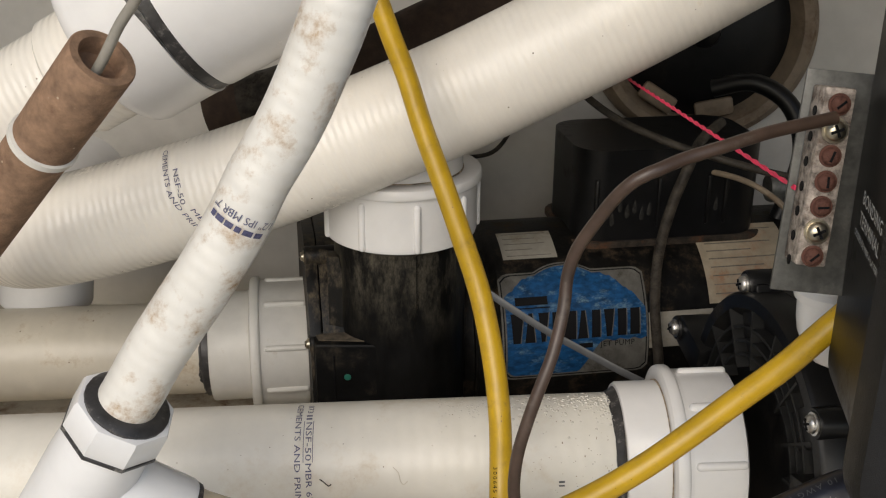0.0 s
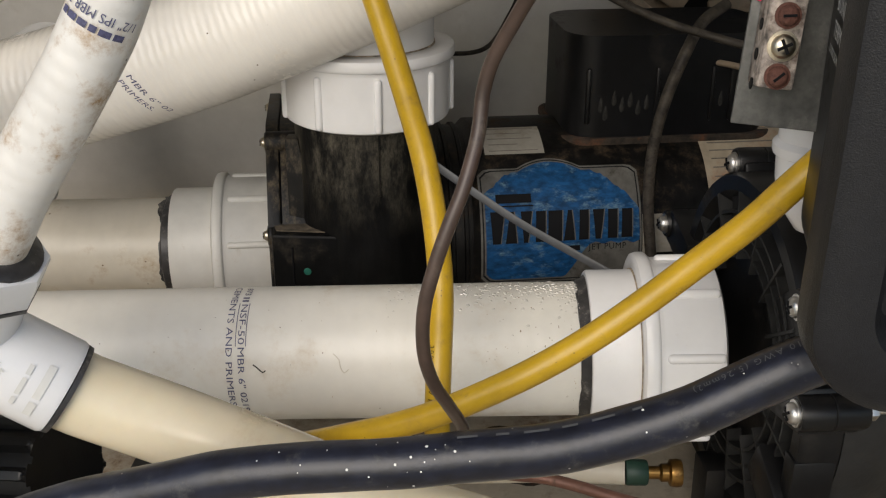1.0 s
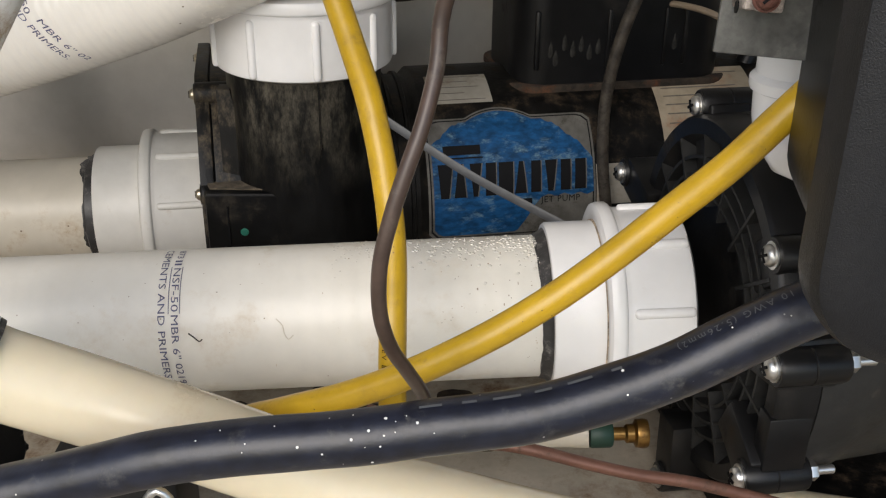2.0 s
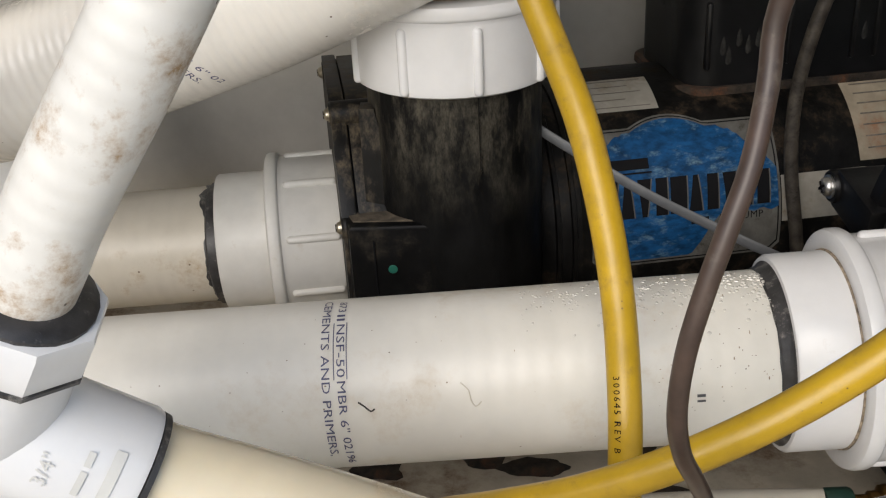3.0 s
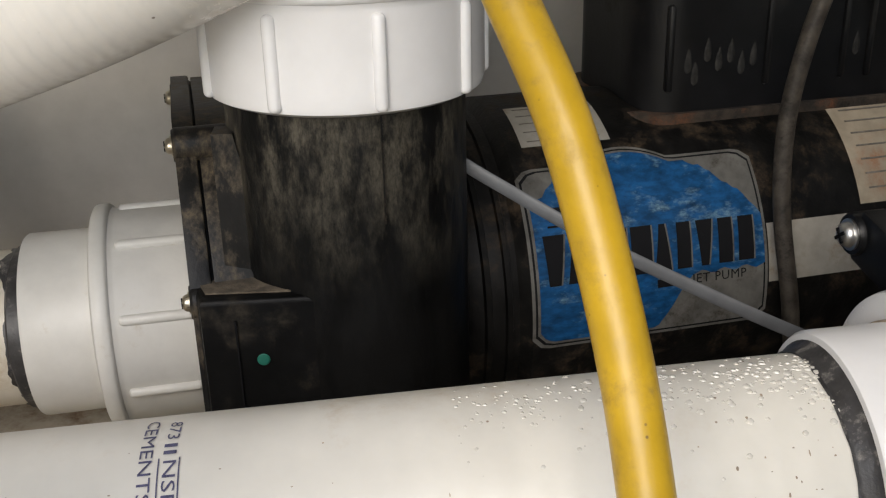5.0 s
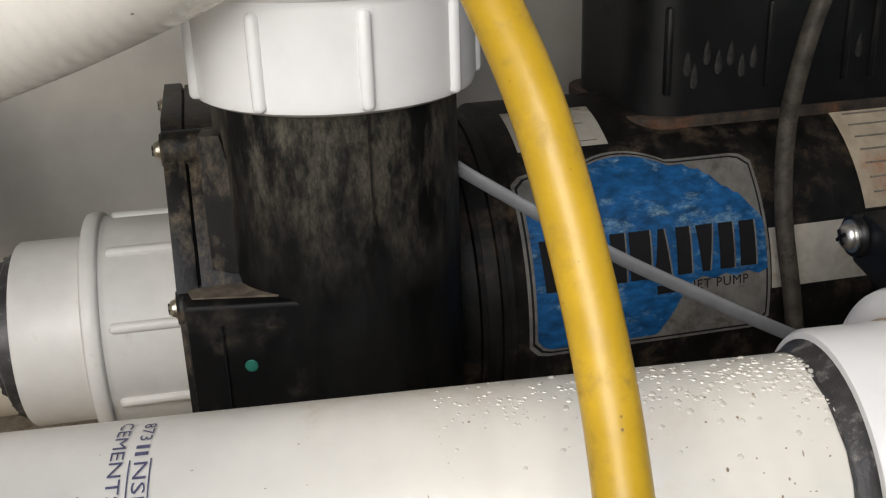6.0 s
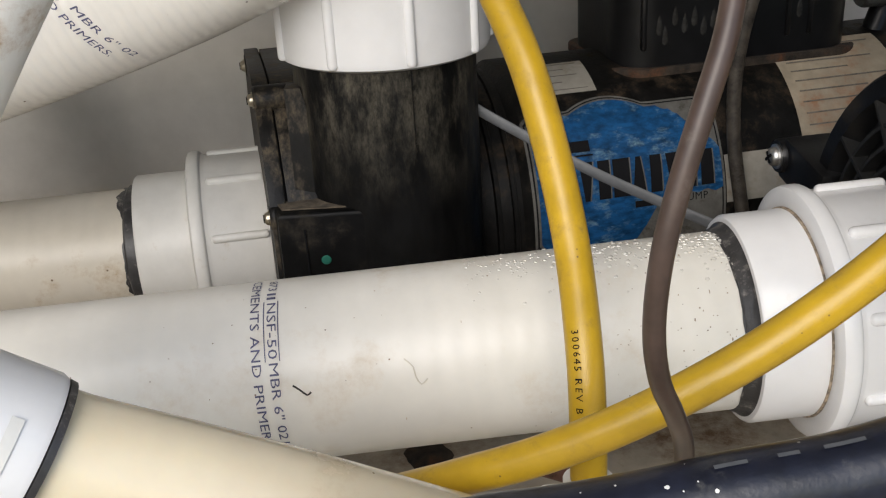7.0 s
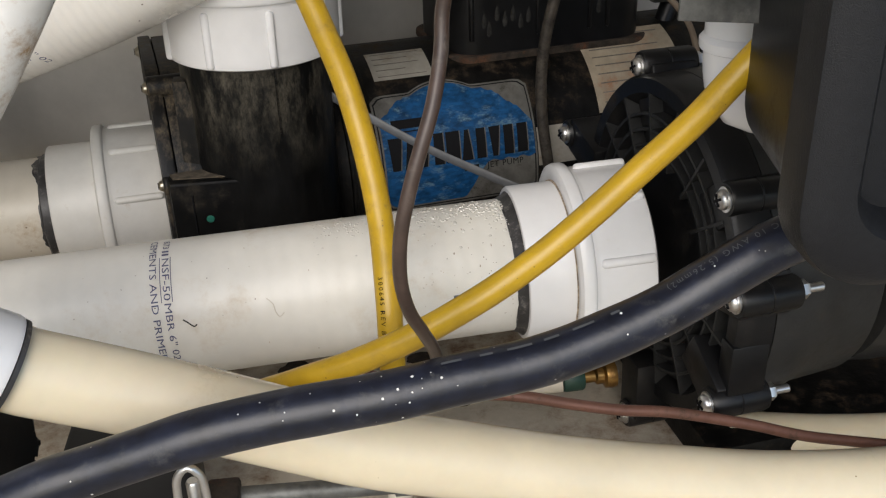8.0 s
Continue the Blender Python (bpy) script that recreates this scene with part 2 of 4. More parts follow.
def axis(p, d, up=(0, 0, 1)):
    """A frame at p whose z runs along d."""
    z = Vector(d).normalized()
    u = Vector(up)
    if abs(z.dot(u)) > 0.95:
        u = Vector((0, 1, 0))
    x = u.cross(z).normalized()
    y = z.cross(x)
    m = Matrix((x, y, z)).transposed().to_4x4()
    m.translation = Vector(p)
    return m


def lathe(profile, m=Matrix(), n=48, bm=None):
    """A body turned round local z from (radius, height) pairs, closed at the ends, with lengths in metres as its map."""
    bm = bm or bmesh.new()
    uv = bm.loops.layers.uv.verify()
    rings, length, pos = [], 0.0, []
    for k, (r, h) in enumerate(profile):
        if k:
            length += math.hypot(r - profile[k - 1][0], h - profile[k - 1][1])
        pos.append(length)
        rings.append([bm.verts.new(m @ Vector((r * math.cos(2 * math.pi * j / n), r * math.sin(2 * math.pi * j / n), h))) for j in range(n)])
    for k in range(len(rings) - 1):
        for j in range(n):
            f = bm.faces.new((rings[k][j], rings[k][(j + 1) % n], rings[k + 1][(j + 1) % n], rings[k + 1][j]))
            w = 2 * math.pi * max(profile[k][0], 0.001) / n
            for loop, (a, c) in zip(f.loops, ((pos[k], j), (pos[k], j + 1), (pos[k + 1], j + 1), (pos[k + 1], j))):
                loop[uv].uv = (a, c * w)
    bm.faces.new(rings[0][::-1])
    bm.faces.new(rings[-1])
    return bm


def glide(points, step=0.004):
    """Points along a smooth line through the given ones."""
    p = [Vector(q) for q in points]
    p = [2 * p[0] - p[1], *p, 2 * p[-1] - p[-2]]
    out = []
    for a, b, c, d in zip(p, p[1:], p[2:], p[3:]):
        k = max(2, int((c - b).length / step))
        for i in range(k):
            t = i / k
            out.append(0.5 * (2 * b + (c - a) * t + (2 * a - 5 * b + 4 * c - d) * t * t + (3 * b - a - 3 * c + d) * t ** 3))
    out.append(p[-2])
    return out


def sweep(points, radius, n=24, step=0.004, wobble=0.0, bm=None, flat=1.0, up=(0, 0, 1)):
    """A tube along a smooth line; flat squeezes it into a band."""
    bm = bm or bmesh.new()
    uv = bm.loops.layers.uv.verify()
    line = glide(points, step)
    rings, pos, length = [], [], 0.0
    side = None
    for k, p in enumerate(line):
        d = (line[min(k + 1, len(line) - 1)] - line[max(k - 1, 0)]).normalized()
        if side is None:
            u = Vector(up) if abs(d.dot(Vector(up))) < 0.95 else Vector((0, 1, 0))
            side = u.cross(d).normalized()
        side = (side - d * side.dot(d)).normalized()
        other = d.cross(side)
        if k:
            length += (p - line[k - 1]).length
        pos.append(length)
        r = radius * (1 + wobble * noise.noise(Vector((length * 60, radius * 999, 3.3))))
        rings.append([bm.verts.new(p + side * (r * math.cos(2 * math.pi * j / n)) + other * (r * flat * math.sin(2 * math.pi * j / n))) for j in range(n)])
    w = 2 * math.pi * radius / n
    for k in range(len(rings) - 1):
        for j in range(n):
            f = bm.faces.new((rings[k][j], rings[k][(j + 1) % n], rings[k + 1][(j + 1) % n], rings[k + 1][j]))
            for loop, (a, c) in zip(f.loops, ((pos[k], j), (pos[k], j + 1), (pos[k + 1], j + 1), (pos[k + 1], j))):
                loop[uv].uv = (a, c * w)
    bm.faces.new(rings[0][::-1])
    bm.faces.new(rings[-1])
    return bm


def block(size, m=Matrix(), bevel=0.001, seg=2, bm=None):
    """A box centred on m, its edges rounded."""
    own = bmesh.new()
    bmesh.ops.create_cube(own, size=1, matrix=Matrix.Diagonal((*size, 1)))
    if bevel:
        bmesh.ops.bevel(own, geom=own.edges[:], offset=bevel, segments=seg, affect="EDGES", profile=0.5)
    bmesh.ops.transform(own, matrix=m, verts=own.verts)
    if bm is None:
        return own
    me = bpy.data.meshes.new("joined")
    own.to_mesh(me)
    own.free()
    bm.from_mesh(me)
    bpy.data.meshes.remove(me)
    return bm


def slab(outline, depth, m=Matrix(), bevel=0.0, seg=3):
    """A flat outline in local xy, pulled up by depth along local z."""
    bm = bmesh.new()
    low = [bm.verts.new((x, y, 0)) for x, y in outline]
    top = [bm.verts.new((x, y, depth)) for x, y in outline]
    bm.faces.new(low[::-1])
    bm.faces.new(top)
    for k in range(len(low)):
        bm.faces.new((low[k], low[(k + 1) % len(low)], top[(k + 1) % len(low)], top[k]))
    if bevel:
        es = [e for e in bm.edges if len({v in top for v in e.verts}) == 1 and e.verts[0] in top]
        bmesh.ops.bevel(bm, geom=es, offset=bevel, segments=seg, affect="EDGES", profile=0.5)
    bmesh.ops.transform(bm, matrix=m, verts=bm.verts)
    return bm


def round_rect(w, h, r, n=6):
    out = []
    for cx, cy, a in ((w / 2 - r, h / 2 - r, 0), (-w / 2 + r, h / 2 - r, 90), (-w / 2 + r, -h / 2 + r, 180), (w / 2 - r, -h / 2 + r, 270)):
        out += [(cx + r * math.cos(radians(a + 90 * k / n)), cy + r * math.sin(radians(a + 90 * k / n))) for k in range(n + 1)]
    return out


def bent(bm, fn):
    for v in bm.verts:
        v.co = fn(v.co)
    return bm


def letters(text, height, spacing=1.0, turn=0.0):
    """Flat lettering in local xy, centred, with capitals about `height` tall."""
    c = bpy.data.curves.new("lettering", "FONT")
    c.body, c.size, c.align_x, c.align_y, c.space_character, c.resolution_u = text, height * 1.4, "CENTER", "CENTER", spacing, 2
    ob = bpy.data.objects.new("lettering", c)
    scene.collection.objects.link(ob)
    bpy.context.view_layer.update()
    me = bpy.data.meshes.new_from_object(ob.evaluated_get(bpy.context.evaluated_depsgraph_get()))
    bpy.data.objects.remove(ob)
    bpy.data.curves.remove(c)
    bm = bmesh.new()
    bm.from_mesh(me)
    bpy.data.meshes.remove(me)
    bmesh.ops.triangulate(bm, faces=bm.faces)
    long = [e for e in bm.edges if e.calc_length() > height * 0.5]
    if long:
        bmesh.ops.subdivide_edges(bm, edges=long, cuts=1)
        bmesh.ops.triangulate(bm, faces=bm.faces)
    bmesh.ops.transform(bm, matrix=pose(0, 0, 0, 0, 0, turn), verts=bm.verts)
    return bm


def wrap(bm, m, radius, angle, along, proud=0.00025):
    """Lays flat work (x along the axis, y round it) on a cylinder whose axis is local z of m."""
    def fn(co):
        a = radians(angle) + co.y / radius
        r = radius + proud + co.z
        return m @ Vector((r * math.cos(a), r * math.sin(a), along + co.x))
    return bent(bm, fn)


def wrap_line(bm, points, radius, along, angle, up, proud=0.00025):
    """Lays flat work on a curved tube, `along` metres from its start; angle 0 faces `up`."""
    line = glide(points, 0.002)
    run = [0.0]
    for a, b in zip(line, line[1:]):
        run.append(run[-1] + (b - a).length)

    def fn(co):
        s = along + co.x
        k = min(max(int(np.searchsorted(run, s)), 1), len(line) - 2)
        d = (line[k + 1] - line[k - 1]).normalized()
        p = line[k] + d * (s - run[k])
        u = (Vector(up) - d * d.dot(Vector(up))).normalized()
        v = u.cross(d)
        a = radians(angle) + co.y / radius
        return p + (u * math.cos(a) + v * math.sin(a)) * (radius + proud)
    return bent(bm, fn)


def flat_bar(w, h):
    bm = bmesh.new()
    n = max(1, int(h / 0.002))
    rows = [[bm.verts.new((x, -h / 2 + h * k / n, 0)) for x in (-w / 2, w / 2)] for k in range(n + 1)]
    for a, b in zip(rows, rows[1:]):
        bm.faces.new((a[0], a[1], b[1], b[0]))
    return bm


# ---- structure ----
def panel(name, lo, hi, mat, label):
    c = [(a + b) / 2 for a, b in zip(lo, hi)]
    ob = solo(name, block([b - a for a, b in zip(lo, hi)], pose(*c), 0.0015), mat, label, "wall", "", "structure")
    return ob


tagged(panel("floor", (-0.62, 0.10, -0.03), (0.80, 0.86, 0.0), M_FLOOR, "dirty beige plastic base pan with rust stains"), category="floor")
panel("wall_back", (-0.62, 0.82, 0.0), (0.80, 0.86, 0.80), M_WALL, "smooth grey wall panel behind the pumps")
panel("wall_left", (-0.62, 0.10, 0.0), (-0.58, 0.818, 0.80), M_WALL, "smooth grey side wall of the bay")
panel("wall_right", (0.76, 0.10, 0.0), (0.80, 0.818, 0.80), M_WALL, "smooth grey side wall of the bay")
tagged(panel("ceiling", (-0.62, 0.10, 0.802), (0.80, 0.86, 0.84), M_SHELL, "underside of the tub shell above the bay"), category="ceiling")
gb = bmesh.new()
bmesh.ops.create_grid(gb, x_segments=8, y_segments=8, size=400, matrix=pose(0, 0, -0.05))
solo("ground", gb, M_GROUND, "grey paved ground outside the open bay", "ground", "", "structure")

# ---- main pressure pipe and its union ----
KP, KD = Vector((-0.05, 0.4497, 0.0913)), Vector((0.12, 0.005, 0.0044)).normalized()


def k_at(x):
    return KP + KD * ((x - KP.x) / KD.x)


MK = axis(k_at(-0.36), KD)


def k_len(x):
    return (k_at(x) - k_at(-0.36)).length


pipe_k = thing("flexible_pipe", k_at(-0.1), "white flexible PVC pipe with blue print and water drops", "pipe")
part("tube", lathe([(0.0301, 0), (0.0301, 0.15), (0.0302, 0.30), (0.0301, k_len(0.0905))], MK, 64), M_FLEX_MAIN, pipe_k)


def union(m, name_label, mat, reach, nut_from, nut_to, r_socket=0.036, r_nut=0.0425, ribs=9, turn=0.0, lip=0.0025):
    """A socket with a slip nut: local z runs from the pipe towards the pump."""
    ob = thing("pipe_union", m.translation, name_label, "pipe union")
    part("socket", lathe([(r_socket - 0.003, reach), (r_socket - 0.0008, reach + 0.0004), (r_socket, reach + 0.0015), (r_socket, nut_from + 0.004)], m, 64), mat, ob)
    # brown ring: the dark contact line between socket and nut, put into colour
    part("joint_shade", lathe([(r_socket - 0.0005, nut_from - 0.0004), (r_socket + 0.0005, nut_from - 0.0003), (r_socket + 0.0006, nut_from + 0.0008), (r_socket - 0.0005, nut_from + 0.0010)], m, 64), M_GRIME_SHADE, ob, "brown line painted for the shade in the joint")
    top = r_nut + lip
    nut = part("nut", lathe([(r_socket + 0.0004, nut_from + 0.0006), (r_socket + 0.0012, nut_from), (top - 0.0022, nut_from), (top - 0.0006, nut_from + 0.0008), (top, nut_from + 0.0024), (top, nut_from + 0.0054),
                             (top - 0.0006, nut_from + 0.0064), (r_nut + 0.0007, nut_from + 0.0069), (r_nut + 0.0003, nut_from + 0.0082), (r_nut, nut_from + 0.009), (r_nut, nut_to - 0.004), (r_nut - 0.0008, nut_to - 0.0012), (r_nut - 0.003, nut_to)], m, 72), mat, ob)
    for k in range(ribs):
        a = radians(turn) + 2 * math.pi * k / ribs
        mm = m @ pose(0, 0, 0, 0, 0, math.degrees(a)) @ pose(r_nut, 0, (nut_from + nut_to) / 2 + 0.004)
        part("grip_rib", block((0.0040, 0.0040, nut_to - nut_from - 0.011), mm, 0.0018, 3), mat, nut)
    return ob


union_k = union(axis(k_at(0.0905), KD), "glossy white plastic union screwed onto the second pump", M_PVC, 0.0, 0.021, 0.056, turn=-2, r_socket=0.0352, r_nut=0.0404)
part("glue_ring", lathe([(0.0303, -0.0040), (0.0308, -0.0034), (0.0316, -0.0012), (0.0330, 0.0002), (0.0344, 0.0010)], axis(k_at(0.0905), KD), 64), M_CEMENT, union_k, "grey smeared cement ring")

# ---- rear jet pump ----
PN = axis((0.08, 0.67, 0.068), (0.982, 0.19, 0))
PX = Vector((0.982, 0.19, 0)).normalized()
PY = Vector((-0.19, 0.982, 0)).normalized()


def pn(x, y, z):
    """A place in the pump's own frame: along its shaft, backwards, up."""
    return Vector((0.08, 0.67, 0.068)) + PX * x + PY * y + Vector((0, 0, z))


pump = thing("jet_pump", (0.0, 0.65, 0.0), "dusty black spa jet pump with a blue decal on its motor", "pump")
shaft = axis(pn(0, 0, 0), PX)
FLANGE = [(0.036, 0.081), (-0.042, 0.085), (-0.056, 0.080), (-0.086, 0.044), (-0.090, 0.030), (-0.091, -0.04), (-0.045, -0.066), (0.045, -0.066), (0.09, -0.04), (0.09, 0.045)]
FX = Matrix((PY, Vector((0, 0, 1)), PX)).transposed().to_4x4()


def flange_slab(x0, x1, grow=0.0):
    m = FX.copy()
    m.translation = pn(x0, 0, 0)
    return slab([(y * (1 + grow), z * (1 + grow)) for y, z in FLANGE], x1 - x0, m, 0.001, 2)


part("end_plate", flange_slab(-0.1745, -0.1675, 0.01), M_DUSTY, pump)
part("gasket_line", flange_slab(-0.1675, -0.1667, -0.012), M_INK, pump)
part("volute_flange", flange_slab(-0.1667, -0.146), M_DUSTY, pump)
part("volute", lathe([(0.078, -0.16), (0.081, -0.155), (0.082, -0.10), (0.075, -0.085), (0.06, -0.078)], shaft, 48), M_BLACK, pump)
part("discharge_housing", slab(round_rect(0.077, 0.079, 0.036, 14), 0.152, pose(-0.0235, 0.5805, 0.016), 0.003), M_HOUSING, pump)
part("discharge_neck", lathe([(0.037, 0.16), (0.037, 0.20)], pose(-0.023, 0.58, 0), 48), M_BLACK, pump)
motor = part("motor", lathe([(0.050, -0.082), (0.062, -0.080), (0.066, -0.070), (0.066, -0.058), (0.0675, -0.0565), (0.070, -0.054), (0.070, 0.20), (0.066, 0.208), (0.04, 0.215)], shaft, 72), M_MOTOR, pump)
for x in (-0.07, -0.062):
    part("band", lathe([(0.066, x - 0.0015), (0.0675, x - 0.001), (0.0675, x + 0.001), (0.066, x + 0.0015)], shaft, 64), M_MOTOR, motor)


def screw(parent, p, d, r, mat, slot="cross", turn=0.0, name="screw"):
    """A round-headed screw that looks along d, with a washer and a driver recess drawn in black."""
    m = axis(p, d) @ pose(0, 0, 0, 0, 0, turn)
    head = part(name, lathe([(r * 1.25, 0), (r * 1.25, r * 0.16), (r, r * 0.18), (r, r * 0.35), (r * 0.9, r * 0.62), (r * 0.62, r * 0.82), (r * 0.2, r * 0.9), (0.0001, r * 0.9)], m, 20), mat, parent)
    bm = block((r * 1.25, r * 0.26, r * 0.3), m @ pose(0, 0, r * 0.82), 0)
    if slot == "cross":
        bm = block((r * 0.26, r * 1.25, r * 0.3), m @ pose(0, 0, r * 0.82), 0, bm=bm)
    # raised black bars paint the shade of a recess; nothing is cut
    part("recess", bm, M_INK, head)
    return head


# flange lugs with their small rusty screws
for y, z in ((-0.0574, 0.083), (-0.0895, 0.038), (0.028, 0.079), (-0.091, -0.032)):
    c = pn(-0.1665, y * 0.955, z * 0.955)
    part("lug", lathe([(0.0052, -0.0085), (0.006, -0.0075), (0.006, 0.018), (0.005, 0.020)], axis(c, PX), 16), M_DUSTY, pump)
    screw(pump, pn(-0.175, y * 0.955, z * 0.955), -PX, 0.0028, M_SCREW, turn=y * 4000)
# lower block beside the discharge, with a dusty sloping top
part("lower_block", slab([(-0.0705, 0.5415), (-0.030, 0.5425), (-0.040, 0.556), (-0.060, 0.566), (-0.078, 0.566)], 0.094, pose(0, 0, 0.016), 0.0025), M_BLACK, pump)
part("ledge_dust", slab([(-0.069, 0.5455), (-0.034, 0.5450), (-0.044, 0.556), (-0.060, 0.563), (-0.076, 0.563)], 0.0006, pose(0, 0, 0.1101)), M_LEDGE, pump, "brown dust on the ledge")
WEBX = Matrix(((1, 0, 0, 0), (0, 0, 1, 0.5570), (0, 1, 0, 0), (0, 0, 0, 1)))
part("corner_web", slab([(-0.064, 0.109), (-0.040, 0.109), (-0.048, 0.1145), (-0.0525, 0.126), (-0.0555, 0.148), (-0.0575, 0.158), (-0.064, 0.158)], 0.010, WEBX, 0.0008), M_DUSTY, pump)
part("mould_seam", block((0.0006, 0.0010, 0.085), pose(-0.0600, 0.5412, 0.060), 0), M_INK, pump)
part("mould_seam", block((0.0006, 0.0010, 0.034), pose(-0.012, 0.5414, 0.150), 0), M_MOTOR, pump)
part("paint_dot", lathe([(0.0021, 0), (0.0018, 0.0003), (0.0008, 0.0004)], axis((-0.0525, 0.5419, 0.0885), (0.02, -1, 0)), 14), M_GREEN, pump, "green paint dot")
part("mounting_foot", block((0.12, 0.13, 0.008), pose(0.08, 0.67, 0.004, 0, 0, 11), 0.002), M_MOTOR, pump)
part("mounting_foot", block((0.05, 0.14, 0.016), pose(-0.04, 0.64, 0.008, 0, 0, 11), 0.003), M_BLACK, pump)


def on_motor(bm, along, phi, proud=0.0003):
    def fn(co):
        a = math.pi - radians(phi) - co.y / 0.07
        r = 0.07 + proud + co.z
        return shaft @ Vector((r * math.cos(a), r * math.sin(a), along + co.x))
    return bent(bm, fn)


def sheet(x0, x1, low, high, nx=28, ny=14):
    """A thin sheet between two outlines, low(x) and high(x)."""
    bm = bmesh.new()
    g = []
    for i in range(nx + 1):
        x = x0 + (x1 - x0) * i / nx
        lo, hi = low(x), high(x)
        g.append([bm.verts.new((x, lo + (hi - lo) * j / ny, 0)) for j in range(ny + 1)])
    for i in range(nx):
        for j in range(ny):
            bm.faces.new((g[i][j], g[i + 1][j], g[i + 1][j + 1], g[i][j + 1]))
    return bm


# decal: a pale border, a blue wave and dark blocks in place of the trade name
W = 0.048


def arch(x, k=0.0):
    edge = min(1.0, (W - k - abs(x)) / 0.008 + 0.05)
    shoulder = 0.0365 - k - 0.006 * (1 - math.sqrt(max(0, 1 - (1 - edge) ** 2)))
    hump = 0.0428 - k - 17.5 * (x + 0.005) ** 2
    return max(shoulder, hump)


def sole(x, k=0.0):
    edge = min(1.0, (W - k - abs(x)) / 0.007 + 0.05)
    return -0.0335 + k + 0.006 * (1 - math.sqrt(max(0, 1 - (1 - edge) ** 2)))


decal = part("decal", on_motor(sheet(-W, W, sole, arch), -0.0065, 21), M_DECAL, motor, "worn blue decal with a pale border")
part("decal_line", on_motor(sheet(-W + 0.0012, W - 0.0012, lambda x: sole(x, 0.0012), lambda x: arch(x, 0.0012)), -0.0065, 21, 0.0005), M_INK, decal)
part("decal_field", on_motor(sheet(-W + 0.002, W - 0.002, lambda x: sole(x, 0.002), lambda x: arch(x, 0.002)), -0.0065, 21, 0.0007), M_DECAL, decal)


def wave_top(x):
    return min(arch(x, 0.003), 0.0405 - 12.0 * (x + 0.004) ** 2 + 0.0007 * math.sin(520 * x) + 0.0005 * math.sin(1310 * x))


def wave_foot(x):
    rise = min(1.0, max(0.0, (x - 0.002) / 0.014))
    return min(sole(x, 0.003) * (1 - rise) + (-0.0105 + 0.0008 * math.sin(700 * x)) * rise, wave_top(x) - 0.001)


part("wave", on_motor(sheet(-W + 0.003, W - 0.0015, wave_foot, wave_top, 48, 16), -0.0065, 21, 0.0009), M_BLUE, decal)
# plain dark shapes stand in for the trade name, each with a pale edge on one side
SHAPES = ((1.0, 0.55), (0.35, 1.0), (1.0, 0.35), (0.85, 0.85), (1.0, 1.0), (0.35, 1.0), (0.8, 0.85), (1.0, 0.45), (0.85, 0.85), (0.9, 0.95))
for k, (top, foot) in enumerate(SHAPES):
    h, w, x = 0.0185 - 0.0002 * k, 0.0083 if k in (0, 4) else 0.0068, -0.0385 + 0.0086 * k
    for name, mat, dx, lift in (("letter_edge", M_DECAL, 0.0007, 0.0011), ("name_shape", M_INK, 0.0, 0.0013)):
        bm = sheet(-0.5, 0.5, lambda q: -0.5, lambda q: 0.5, 3, 5)
        for v in bm.verts:
            v.co = Vector((x + dx + 0.05 * v.co.y * h + v.co.x * w * (foot + (top - foot) * (v.co.y + 0.5)), 0.0005 + v.co.y * h, 0))
        part(name, on_motor(bm, -0.0065, 21, lift), mat, decal)
for x, w, y, h in ((-0.028, 0.021, 0.0172, 0.0052), (-0.028, 0.023, 0.0128, 0.0007), (0.006, 0.009, -0.0128, 0.003)):
    part("small_line", on_motor(block((w, h, 0.0003), pose(x, y, 0), 0), -0.0065, 21, 0.0013), M_INK, decal)
part("small_print", on_motor(bent(letters("JET PUMP", 0.0036, 1.1), lambda co: co + Vector((0.027, -0.0128, 0))), -0.0065, 21, 0.0013), M_INK, decal)


def motor_label(along, phi, w, h, mat, lines, label):
    ob = part("data_label", on_motor(sheet(-w / 2, w / 2, lambda x: -h / 2, lambda x: h / 2, 6, 12), along, phi, 0.0003), mat, motor, label)
    for k in range(lines):
        y = h * (0.40 - 0.8 * k / max(1, lines - 1))
        ww = w * (0.82, 0.6, 0.75, 0.5)[k % 4]
        part("text_line", on_motor(block((ww, h * 0.011, 0.0002), pose(-w * 0.42 + ww / 2, y, 0), 0), along, phi, 0.0006), M_FAINT, ob)


motor_label(-0.030, 70, 0.036, 0.026, M_PAPER, 5, "crumpled white paper data label")
motor_label(0.115, 52, 0.062, 0.060, M_ORANGE, 9, "paper data label stained orange by rust")
# thin sheet on the motor for a pale plastic strap, without its holes
part("side_strip", on_motor(sheet(-0.022, 0.022, lambda x: -0.012, lambda x: 0.011, 6, 6), 0.064, 16, 0.0004), M_PAPER, motor, "pale worn plastic strap")

# capacitor cover on its rusty gasket
CM = Matrix.Translation(pn(0.0665, 0.010, 0)) @ pose(0, 0, 0, 0, 0, 10.95)
part("gasket", slab(round_rect(0.134, 0.083, 0.014), 0.004, CM @ pose(0, 0, 0.0625), 0.001), M_RUST, pump, "rust-brown gasket under the cover")
cover = slab(round_rect(0.128, 0.078, 0.020, 10), 0.062, CM @ pose(0, 0, 0.066), 0.018, 6)
cap = part("capacitor_cover", cover, M_BLACK_CLEAN, pump, "glossy black ribbed cover on the motor")
for x in (-0.052, -0.010, 0.024, 0.036):
    part("moulded_rib", block((0.003, 0.004, 0.034), CM @ pose(x, -0.0385, 0.092), 0.0014), M_BLACK_CLEAN, cap)
